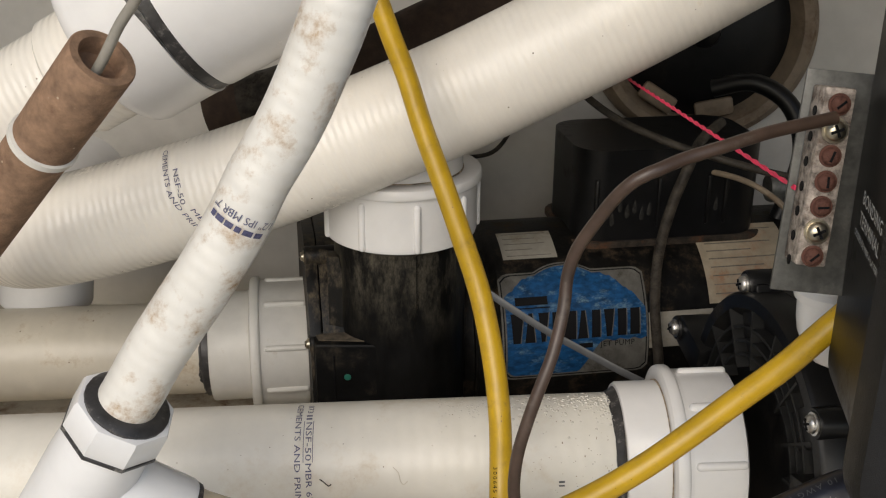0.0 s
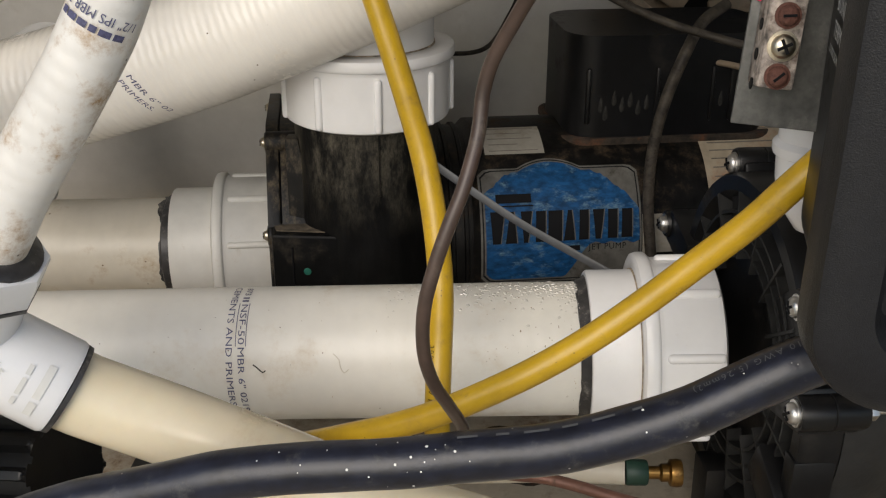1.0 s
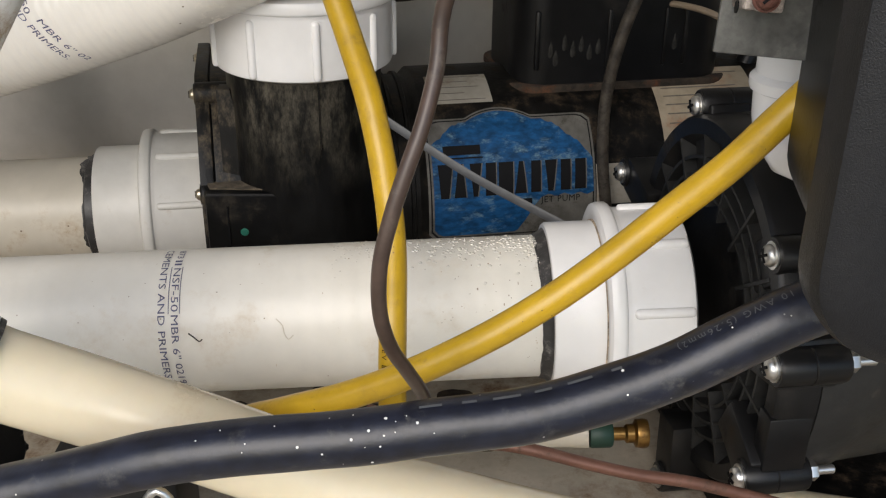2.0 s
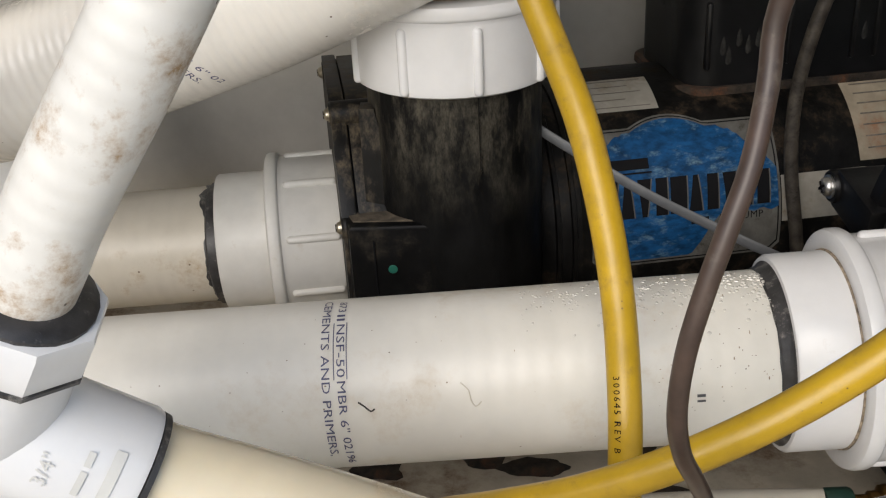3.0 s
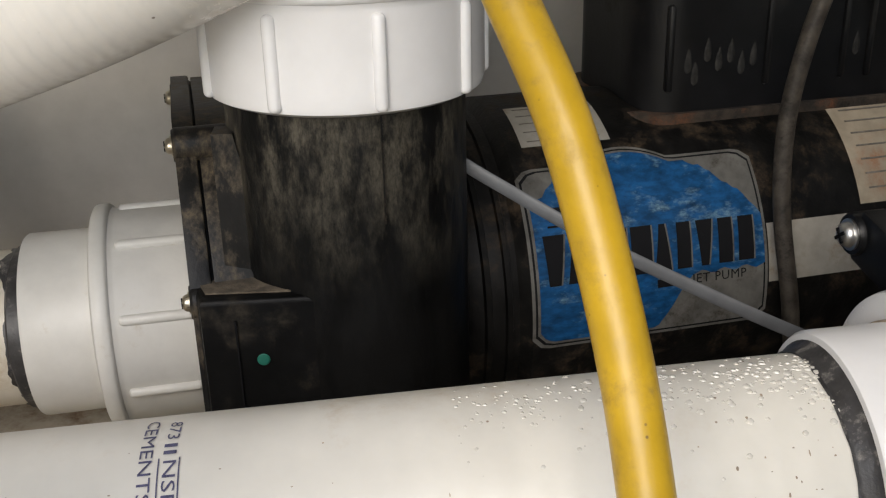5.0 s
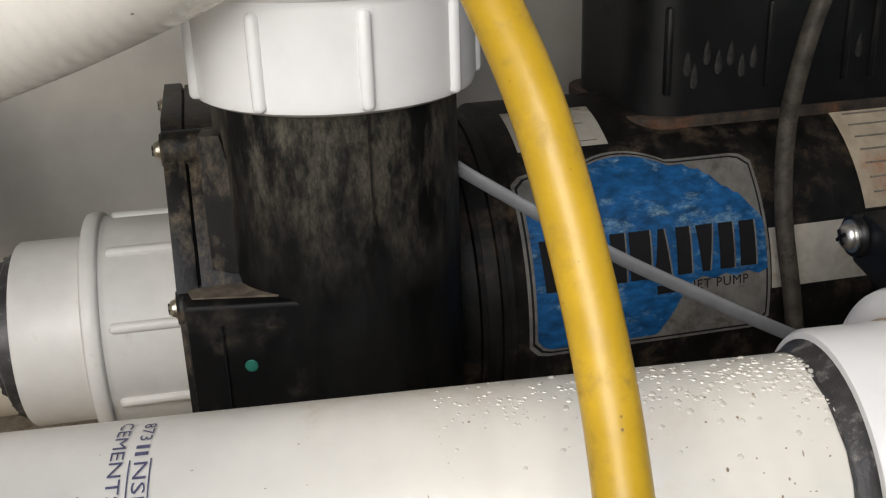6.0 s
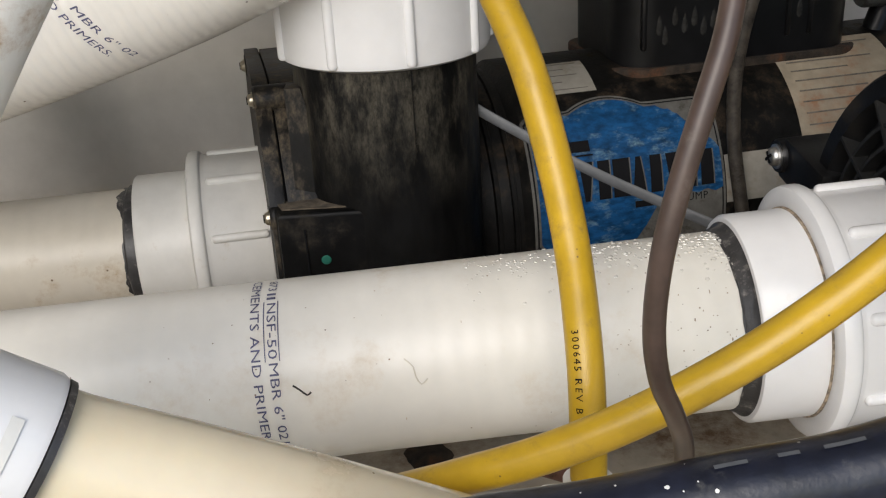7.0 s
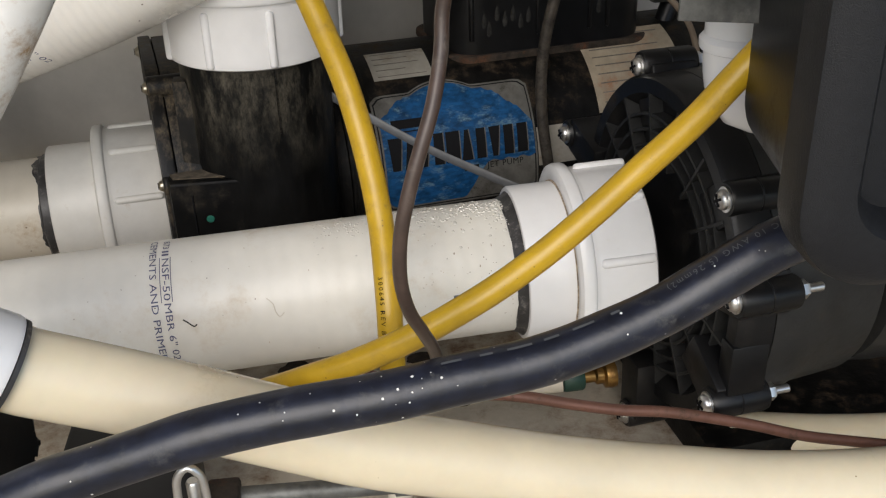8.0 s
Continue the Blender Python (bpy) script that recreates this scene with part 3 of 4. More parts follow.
for x, z in ((-0.044, 0.086), (-0.041, 0.081), (-0.036, 0.090), (-0.031, 0.086), (-0.026, 0.089), (-0.021, 0.084), (-0.016, 0.087), (0.030, 0.088)):
    part("drip", lathe([(0.0003, -0.005), (0.0016, -0.003), (0.0019, -0.001), (0.0013, 0.003), (0.0008, 0.006), (0.0003, 0.008)], CM @ pose(x, -0.0387, z) @ Matrix.Diagonal((1, 0.35, 1, 1)), 10), M_DRIP, cap)

# ---- second pump ----
VD = Vector((0.989, 0.148, 0.0)).normalized()
VO = Vector((0.153, 0.4585, 0.0985))
MV = axis(VO, VD)
pump2 = thing("circulation_pump", (0.22, 0.46, 0.0), "black ribbed pump wet end with bright screws", "pump")
face = part("front_cover", lathe([(0.02, 0.010), (0.066, 0.010), (0.070, 0.004), (0.0765, 0.004), (0.078, 0.006), (0.0785, 0.020)], MV, 72), M_BLACK_CLEAN, pump2)
for r in (0.0465, 0.0535, 0.0605):
    part("ring_rib", lathe([(r - 0.0007, 0.012), (r - 0.0007, 0.004), (r + 0.0007, 0.004), (r + 0.0007, 0.012)], MV, 72), M_GREYBLACK, face)
for k in range(16):
    part("spoke_rib", block((0.030, 0.0014, 0.008), MV @ pose(0, 0, 0, 0, 0, 11 + 22.5 * k) @ pose(0.055, 0, 0.0075), 0), M_GREYBLACK, face)
rear = part("rear_housing", lathe([(0.0785, 0.0206), (0.079, 0.034), (0.073, 0.048), (0.071, 0.075), (0.06, 0.085)], MV, 72), M_GREYBLACK, pump2)
part("motor", lathe([(0.05, 0.08), (0.068, 0.085), (0.07, 0.10), (0.07, 0.36), (0.05, 0.37)], MV, 48), M_GREYBLACK, pump2)
for p in ((0.155, 0.49, 0.174), (0.165, 0.401, 0.148), (0.162, 0.374, 0.118), (0.161, 0.386, 0.061), (0.137, 0.553, 0.118), (0.147, 0.452, 0.0085), (0.140, 0.530, 0.055)):
    p = Vector(p)
    ax = axis(p, VD)
    lug = part("clamp_lug", lathe([(0.0066, 0.0), (0.0072, 0.001), (0.0072, 0.0123), (0.0068, 0.0127), (0.0072, 0.0131), (0.0072, 0.0245), (0.0066, 0.026)], ax, 20), M_BLACK_CLEAN, pump2)
    inward = VO + VD * (p - VO).dot(VD) - p
    n = inward.normalized()
    web = Matrix((n, VD.cross(n), VD)).transposed().to_4x4()
    web.translation = p + inward * 0.17 + VD * 0.013
    part("web", block((inward.length * 0.34, 0.0185, 0.023), web, 0.0015), M_BLACK_CLEAN, lug)
    screw(pump2, p, -VD, 0.0042, M_STEEL, turn=p.y * 3000, name="bolt")
    nut = part("bolt_end", lathe([(0.0017, 0.026), (0.0019, 0.0375), (0.0015, 0.038)], ax, 12), M_STEEL, pump2)
    part("hex_nut", lathe([(0.0036, 0.026), (0.004, 0.0265), (0.004, 0.030), (0.0036, 0.0305)], ax, 6), M_STEEL, nut)
part("bracket", block((0.017, 0.010, 0.024), pose(0.175, 0.388, 0.078, 0, 0, 8), 0.001), M_BLACK_CLEAN, pump2)
part("base_foot", block((0.14, 0.12, 0.018), pose(0.235, 0.475, 0.009, 0, 0, 8), 0.003), M_MOTOR, pump2)

# ---- other pipes ----
pipe_j = thing("suction_pipe", (-0.2, 0.62, 0.05), "yellowed white PVC pipe running into the rear pump", "pipe")
JA, JB = Vector((-0.45, 0.60, 0.058)), Vector((-0.138, 0.626, 0.064))
part("tube", lathe([(0.0305, 0), (0.0305, (JB - JA).length)], axis(JA, JB - JA), 48), M_FLEX_OLD, pipe_j)
union_j = union(axis((-0.152, 0.625, 0.064), (0.982, 0.15, 0)), "grey-white plastic union on the pump's suction side", M_PVC_GREY, 0.0, 0.0265, 0.0645, turn=-2)
union_n = union(axis((-0.023, 0.58, 0.237), (0, 0, -1)), "white plastic union nut on top of the pump", M_PVC, 0.0, 0.031, 0.070, turn=15, r_nut=0.0445)

GP = [(-0.262, 0.66, 0.140), (-0.262, 0.61, 0.155), (-0.245, 0.565, 0.166), (-0.21, 0.54, 0.178), (-0.16, 0.537, 0.192), (-0.098, 0.537, 0.212), (-0.052, 0.537, 0.231), (-0.008, 0.537, 0.25), (0.036, 0.537, 0.271), (0.118, 0.537, 0.315), (0.22, 0.537, 0.38), (0.33, 0.55, 0.47)]
pipe_g = thing("flexible_pipe", (-0.1, 0.537, 0.2), "white ribbed flexible PVC pipe crossing diagonally above the pump", "pipe")
part("tube", sweep(GP, 0.0302, 64, 0.006), M_FLEX, pipe_g)
FP = [(-0.1060, 0.323, 0.195), (-0.0988, 0.322, 0.2063), (-0.0923, 0.322, 0.2174), (-0.0824, 0.322, 0.2323), (-0.0715, 0.322, 0.2483), (-0.0601, 0.322, 0.2665), (-0.0524, 0.322, 0.2816), (-0.0412, 0.322, 0.3002), (-0.032, 0.322, 0.3195), (-0.0246, 0.322, 0.3377), (-0.012, 0.325, 0.375), (0.0, 0.34, 0.45), (0.0, 0.36, 0.6)]
pipe_f = thing("flexible_pipe", FP[0], "thin white flexible PVC pipe stained brown, rising from the tee", "pipe")
part("tube", sweep(FP, 0.0105, 40, 0.003, 0.02), M_FLEX_GREY, pipe_f)
CP = [(-0.095, 0.335, 0.143), (-0.088, 0.337, 0.1375), (-0.064, 0.34, 0.126), (-0.038, 0.34, 0.1155), (-0.011, 0.34, 0.104), (0.018, 0.34, 0.092), (0.048, 0.34, 0.083), (0.089, 0.34, 0.071), (0.133, 0.34, 0.061), (0.178, 0.34, 0.053), (0.24, 0.345, 0.046), (0.36, 0.36, 0.04), (0.5, 0.40, 0.03)]
hose = thing("cream_hose", (0.0, 0.34, 0.02), "smooth cream plastic hose from the tee along the front", "hose")
part("tube", sweep(CP, 0.0142, 40, 0.005), M_CREAM, hose)
tee = thing("pipe_tee", (-0.12, 0.33, 0.13), "white PVC tee with a moulded branch and a dark glue ring", "pipe tee")
TA, TB = Vector((-0.103, 0.323, 0.1985)), Vector((-0.140, 0.333, 0.138))
TD = (TB - TA).normalized()
MT = axis(TA, TD)
part("body", lathe([(0.0150, 0.010), (0.0160, 0.014), (0.0170, 0.03), (0.0178, 0.10)], MT, 40), M_PVC, tee)
part("branch", lathe([(0.0150, -0.0065), (0.0164, -0.003), (0.0165, 0.0), (0.0168, 0.030), (0.0162, 0.0315)], axis((-0.119, 0.330, 0.160), (0.031, 0.006, -0.0225)), 40), M_PVC, tee)
part("hex_collar", lathe([(0.0150, -0.0005), (0.0174, 0.0), (0.0180, 0.0015), (0.0182, 0.0118), (0.0172, 0.0135)], MT, 8), M_PVC, tee)

# ---- cables ----
YA = [(-0.045, 0.52, 0.36), (-0.033, 0.506, 0.325), (-0.0223, 0.4911, 0.2986), (-0.0137, 0.4784, 0.2802), (-0.0058, 0.4655, 0.2594), (0.0035, 0.4525, 0.238), (0.0126, 0.4387, 0.2165), (0.0207, 0.4241, 0.1964), (0.0264, 0.4114, 0.1731), (0.0296, 0.3975, 0.1511), (0.0301, 0.3808, 0.1305), (0.030, 0.374, 0.113), (0.030, 0.372, 0.085)]
YC = [(0.2025, 0.36, 0.2672), (0.1675, 0.352, 0.2422), (0.1444, 0.3511, 0.2178), (0.1312, 0.3523, 0.2019), (0.1165, 0.3536, 0.187), (0.1012, 0.3529, 0.173), (0.0848, 0.3503, 0.1604), (0.0676, 0.3483, 0.1489), (0.05, 0.3482, 0.1381), (0.0322, 0.35, 0.1277), (0.0139, 0.354, 0.1179), (-0.006, 0.362, 0.107), (-0.03, 0.376, 0.09), (-0.06, 0.39, 0.06), (-0.08, 0.4, 0.03)]
cable_a = thing("yellow_cable", (0.031, 0.38, 0.1), "thick yellow cable hanging down in front of the pump", "cable")
part("jacket", sweep(YA, 0.0049, 24, 0.003), M_YELLOW, cable_a)
cable_c = thing("yellow_cable", (0.03, 0.36, 0.1), "thick yellow cable sweeping up to the control box", "cable")
part("jacket", sweep(YC, 0.0048, 24, 0.003), M_YELLOW, cable_c)
BP = [(-0.2000, 0.2979, 0.0541), (-0.1400, 0.2965, 0.0924), (-0.1080, 0.2970, 0.1097), (-0.0820, 0.2985, 0.1205), (-0.0650, 0.3001, 0.1248), (-0.0470, 0.3006, 0.1296), (-0.0300, 0.3011, 0.1339), (-0.0080, 0.3016, 0.1373), (0.0240, 0.3022, 0.1404), (0.0440, 0.3030, 0.1433), (0.0700, 0.3037, 0.1470), (0.0920, 0.3052, 0.1532), (0.1110, 0.3065, 0.1607), (0.1270, 0.3077, 0.1696), (0.1410, 0.3088, 0.1769), (0.1600, 0.3099, 0.1845), (0.1900, 0.3211, 0.1947), (0.2000, 0.3273, 0.2079)]
cable_b = thing("black_cable", (0.0, 0.30, 0.13), "thick black rubber cable with paint specks, slung across the front", "cable")
part("jacket", sweep(BP, 0.0079, 28, 0.003, 0.03), M_CABLE, cable_b)
WP = [(0.1284, 0.3312, 0.3013), (0.1181, 0.3283, 0.2999), (0.1059, 0.3245, 0.2981), (0.0917, 0.3187, 0.2953), (0.0787, 0.3152, 0.2921), (0.0714, 0.3114, 0.2902), (0.0642, 0.3103, 0.2871), (0.0587, 0.3136, 0.28), (0.0538, 0.3173, 0.2706), (0.0488, 0.3199, 0.2604), (0.0463, 0.3206, 0.2508), (0.0453, 0.3178, 0.2402), (0.042, 0.3116, 0.2275), (0.0379, 0.3078, 0.2165), (0.0342, 0.3056, 0.2052), (0.0312, 0.3046, 0.192), (0.0308, 0.307, 0.1768), (0.0333, 0.3117, 0.1633), (0.0376, 0.3168, 0.1523), (0.0419, 0.3244, 0.1385), (0.044, 0.3349, 0.1158)]
wire = thing("brown_wire", (0.04, 0.32, 0.13), "stiff brown bonding wire bent down from the terminal bar", "wire")
part("jacket", sweep(WP, 0.0021, 16, 0.003), M_BROWN, wire)

# ---- tee details ----
part("collar_seam", lathe([(0.0176, 0.0122), (0.0184, 0.0126), (0.0184, 0.0138), (0.0174, 0.0142)], MT, 8), M_CEMENT, tee, "dark glue line under the collar")
part("glue", lathe([(0.0108, -0.003), (0.0135, -0.0025), (0.0152, -0.0012), (0.0155, 0.002)], MT, 24), M_CEMENT, tee, "dark smeared glue round the pipe")
BRM = axis((-0.119, 0.330, 0.160), (0.031, 0.006, -0.0225))
part("branch_seam", lathe([(0.0146, 0.0316), (0.0162, 0.0319), (0.0160, 0.0335), (0.0145, 0.0338)], BRM, 32), M_CEMENT, tee, "dark joint at the branch end")


def print_round(text, m, radius, angle, along, height, arc, flip=False, drift=0.0):
    """Lettering that runs round a pipe over `arc` degrees."""
    bm = letters(text, height)
    lo, hi = min(v.co.x for v in bm.verts), max(v.co.x for v in bm.verts)
    k = radians(arc) / (hi - lo)
    s = -1 if flip else 1

    def fn(co):
        a = radians(angle) + s * (co.x - (lo + hi) / 2) * k
        r = radius + 0.0003
        return m @ Vector((r * math.cos(a), r * math.sin(a), along + s * co.y + drift * max(0.0, math.degrees(a) - 160)))
    return bent(bm, fn)


def bars_round(spans, m, radius, along, height):
    bm = bmesh.new()
    for a0, a1 in spans:
        n = max(1, int((a1 - a0) / 4))
        prev = None
        for k in range(n + 1):
            a = radians(a0 + (a1 - a0) * k / n)
            r = radius + 0.0003
            row = [bm.verts.new(m @ Vector((r * math.cos(a), r * math.sin(a), along + q))) for q in (-height / 2, height / 2)]
            if prev:
                bm.faces.new((prev[0], prev[1], row[1], row[0]))
            prev = row
    return bm


part("emboss", print_round('3/4"', BRM, 0.0169, 165, 0.010, 0.0034, 26, flip=True), M_PVC_GREY, tee)
part("emboss_mark", bars_round([(140, 152), (156, 176), (180, 190)], BRM, 0.0169, 0.018, 0.0016), M_PVC_GREY, tee)
part("emboss_mark", bars_round([(132, 172), (177, 196)], BRM, 0.0169, 0.024, 0.0026), M_PVC_GREY, tee)

# printing on the main pipe
part("print", print_round("CEMENTS AND PRIMERS,", MK, 0.0302, 139, k_len(-0.0640), 0.0029, 124), M_PRINT, pipe_k, "blue-black ink print")
part("print", print_round('MBR 6" 02196', MK, 0.0302, 179, k_len(-0.0588), 0.0029, 66), M_PRINT, pipe_k, "blue-black ink print")
part("print", print_round("873", MK, 0.0302, 87, k_len(-0.0588), 0.0027, 14), M_PRINT, pipe_k, "blue-black ink print")
part("print", print_round("NSF-50", MK, 0.0302, 125, k_len(-0.0588), 0.0029, 37), M_PRINT, pipe_k, "blue-black ink print")
for q in (-0.0022, 0.0022):
    part("print_mark", bars_round([(105, 145)], MK, 0.0302, k_len(-0.0588) + q, 0.0003), M_PRINT, pipe_k)
for a in (97, 101):
    part("print_mark", bars_round([(a, a + 2)], MK, 0.0302, k_len(-0.0588), 0.0028), M_PRINT, pipe_k)
part("scuff", bars_round([(170, 172), (174, 175.5)], MK, 0.0302, k_len(0.060), 0.0028), M_ZIP, pipe_k)


def scratch(points, r=0.0005):
    """A short raised crack or hair on the main pipe: (x, angle) pairs."""
    return sweep([MK @ Vector((0.0303 * math.cos(radians(a)), 0.0303 * math.sin(radians(a)), k_len(x))) for x, a in points], r, 6, 0.002)


part("crack", scratch([(-0.0535, 160), (-0.0515, 163), (-0.0495, 166.5), (-0.0482, 165)], 0.00028), M_GREYWIRE, pipe_k)
part("crack", scratch([(-0.019, 152), (-0.0165, 157), (-0.016, 163), (-0.0145, 168), (-0.0125, 165)], 0.00022), M_FLEX_OLD, pipe_k)


def ragged_ring(m, radius, z_clean, z_mean, rough, seed):
    """A smear round a pipe with one ragged edge."""
    bm = bmesh.new()
    rows = []
    for k in range(160):
        a = 2 * math.pi * k / 160
        w = noise.noise(Vector((math.cos(a) * 2, math.sin(a) * 2, seed))) + 0.4 * noise.noise(Vector((math.cos(a) * 8, math.sin(a) * 8, seed)))
        z = z_mean + rough * w
        rows.append([bm.verts.new(m @ Vector((radius * math.cos(a), radius * math.sin(a), q))) for q in (z_clean, z)])
    for k in range(160):
        p, q = rows[k], rows[(k + 1) % 160]
        bm.faces.new((p[0], p[1], q[1], q[0]))
    return bm


part("glue_smear", ragged_ring(MK, 0.03035, k_len(0.0880), k_len(0.0860), 0.0009, 2.5), M_CEMENT, pipe_k, "dark smeared pipe cement")
JM = axis(JB, JB - JA)
part("glue_smear", ragged_ring(JM, 0.0309, -0.010, -0.0185, 0.0045, 7.1), M_CEMENT, pipe_j, "black flaking pipe cement")

# brown flecks and scuffs, thickest towards the union
frng = random.Random(11)
flecks = bmesh.new()
for k in range(110):
    x = 0.084 - 0.04 * frng.random() ** 1.8 if k < 75 else frng.uniform(-0.2, 0.08)
    a = frng.gauss(135, 38)
    w, h = frng.uniform(0.00012, 0.0004), frng.uniform(0.00012, 0.00035) * (2.2 if k % 9 == 0 else 1)
    rim = []
    for j in range(7):
        q = 2 * math.pi * j / 7
        g = frng.uniform(0.55, 1.1)
        aa = radians(a) + h * g * math.sin(q) / 0.0302
        rim.append(flecks.verts.new(MK @ Vector((0.03035 * math.cos(aa), 0.03035 * math.sin(aa), k_len(x) + w * g * math.cos(q)))))
    flecks.faces.new(rim)
tagged(part("grime", flecks, M_GRIME_SHADE, pipe_k, "brown grime flecks"), kind="stuff")

# water drops on the main pipe near the union
rng = random.Random(4)
drops = bmesh.new()
for k in range(420):
    x = 0.088 - 0.085 * rng.random() ** 1.7
    a = rng.gauss(90, 9) if k % 6 else rng.gauss(108, 14)
    r = rng.uniform(0.0002, 0.00075) * (1.2 if x > 0.03 else 0.8)
    m = MK @ pose(0, 0, 0, 0, 0, a) @ pose(0.0301, 0, k_len(x)) @ Matrix.Diagonal((0.6, 1, 1.1, 1))
    bmesh.ops.create_icosphere(drops, subdivisions=1, radius=r, matrix=m)
tagged(part("condensation", drops, M_DROP, pipe_k, "clear water drops"), kind="stuff")

# printing on the other pipes and cables
GM = axis((-0.131, 0.537, 0.2015), (0.062, 0, 0.0195))
part("print", print_round("CEMENTS AND PRIMERS,", GM, 0.0303, 164, -0.002, 0.0028, 112, drift=0.00018), M_PRINT, pipe_g, "blue-black ink print")
part("print", print_round("NSF-50", GM, 0.0303, 154, 0.0033, 0.0028, 36), M_PRINT, pipe_g, "blue-black ink print")
part("print", print_round('MBR 6" 02', GM, 0.0303, 204, 0.0033, 0.0028, 50, drift=0.00018), M_PRINT, pipe_g, "blue-black ink print")
FM = axis((-0.0575, 0.322, 0.2715), (0.0114, 0, 0.0185))
part("print", print_round('1/2" IPS MBR 7"', FM, 0.0106, 186, 0.0018, 0.0028, 118, flip=True), M_PRINT, pipe_f, "blue-black ink print")
part("print_mark", bars_round([(130, 141), (144, 160), (163, 178), (182, 193), (197, 215), (219, 235)], FM, 0.0106, -0.0022, 0.0020), M_PRINT, pipe_f)
part("print", wrap_line(letters("300645 REV B", 0.0019, 1.3), YA, 0.0049, 0.286, -38, (0.1, -1, 0.2)), M_INK, cable_a, "small black ink print")
part("print", wrap_line(letters("3/C 10 AWG (5.26mm2)", 0.0022, 1.3, 180), BP, 0.0079, 0.356, 64, (0.05, -1, 0.25)), M_ZIP, cable_b, "pale embossed print")
for k, w in enumerate((0.003, 0.007, 0.005, 0.008, 0.004, 0.006)):
    part("print_mark", wrap_line(bent(flat_bar(0.0009, w), lambda co: Vector((co.y, co.x, 0))), BP, 0.0079, 0.318 - 0.0105 * k, 66, (0.05, -1, 0.25)), M_ZIP, cable_b)
specks = bmesh.new()
for k in range(32):
    s = rng.gauss(0.247, 0.015) if k < 22 else rng.uniform(0.10, 0.36)
    bm = bmesh.new()
    bmesh.ops.create_circle(bm, cap_ends=True, segments=7, radius=rng.choice((0.00014, 0.00018, 0.00025, 0.0003, 0.00042)))
    wrap_line(bm, BP, 0.0079, s, rng.gauss(20, 30), (0.05, -1, 0.25))
    me = bpy.data.meshes.new("speck")
    bm.to_mesh(me)
    bm.free()
    specks.from_mesh(me)
    bpy.data.meshes.remove(me)
tagged(part("paint_specks", specks, M_WHITETIE, cable_b, "white paint specks"), kind="stuff")

# ---- control box with its bonding terminal ----
box = thing("control_box", (0.22, 0.31, 0.19), "black textured plastic control box with a recessed front", "control box")
BX, BZ, BW, BH = 0.2370, 0.339, 0.220, 0.306


def ring_loft(loops):
    bm = bmesh.new()
    rows = [[bm.verts.new(q) for q in loop] for loop in loops]
    for a, b in zip(rows, rows[1:]):
        for k in range(len(a)):
            bm.faces.new((a[k], a[(k + 1) % len(a)], b[(k + 1) % len(b)], b[k]))
    bm.faces.new(rows[0][::-1])
    bm.faces.new(rows[-1])
    return bm


def loop(w, h, r, y):
    return [(BX + x, y, BZ + z) for x, z in round_rect(w, h, r, 10)]


part("door", ring_loft([loop(BW - 0.008, BH - 0.008, 0.020, 0.281), loop(BW, BH, 0.024, 0.279), loop(BW, BH, 0.024, 0.271), loop(BW - 0.002, BH - 0.002, 0.023, 0.2675), loop(BW - 0.008, BH - 0.008, 0.021, 0.2655),
                        loop(BW - 0.028, BH - 0.028, 0.015, 0.2655), loop(BW - 0.032, BH - 0.032, 0.014, 0.268), loop(BW - 0.036, BH - 0.036, 0.013, 0.2775)]), M_CASE, box)
body = part("body", ring_loft([loop(BW - 0.036, BH - 0.014, 0.017, 0.348), loop(BW - 0.034, BH - 0.012, 0.018, 0.345), loop(BW - 0.012, BH - 0.010, 0.024, 0.282)]), M_BLACK_CLEAN, box, "black side of the box with flecks of dirt")
d = Vector((-0.011, -0.063, 0)).normalized()
TX = Matrix((d, Vector((0, 0, 1)), d.cross(Vector((0, 0, 1))))).transposed().to_4x4()


def side_text(text, y, z, h):
    bm = letters(text, h, 1.05)
    w = max(v.co.x for v in bm.verts)
    m = TX.copy()
    m.translation = Vector((BX - (BW - 0.034) / 2 - (0.345 - y) * 0.1746, y, z)) + d.cross(Vector((0, 0, 1))) * 0.0006
    bmesh.ops.transform(bm, matrix=m @ pose(w, 0, 0), verts=bm.verts)
    part("lettering", bm, M_WHITETEXT, body, "white printed lettering")


side_text("BONDING", 0.330, 0.2755, 0.0046)
side_text("TERMINAL", 0.3305, 0.2685, 0.0046)
side_text("COSSES DE MISE A LA TERRE", 0.3345, 0.2625, 0.0022)

plate = thing("terminal_plate", (0.135, 0.345, 0.236), "dull galvanised plate carrying a corroded bonding terminal bar", "terminal plate")
PM = axis((0.1397, 0.3475, 0.2735), (0, -1, 0.17), (0, 0, 1)) @ pose(0, 0, 0, 0, 0, -5)
part("plate", block((0.046, 0.0755, 0.0015), PM @ pose(0.005, 0, 0), 0.0004), M_PLATE, plate)
bar = part("terminal_bar", block((0.0100, 0.0585, 0.0125), PM @ pose(-0.0105, 0.0035, 0.0075), 0.0008), M_BAR, plate, "white-crusted corroded terminal bar")
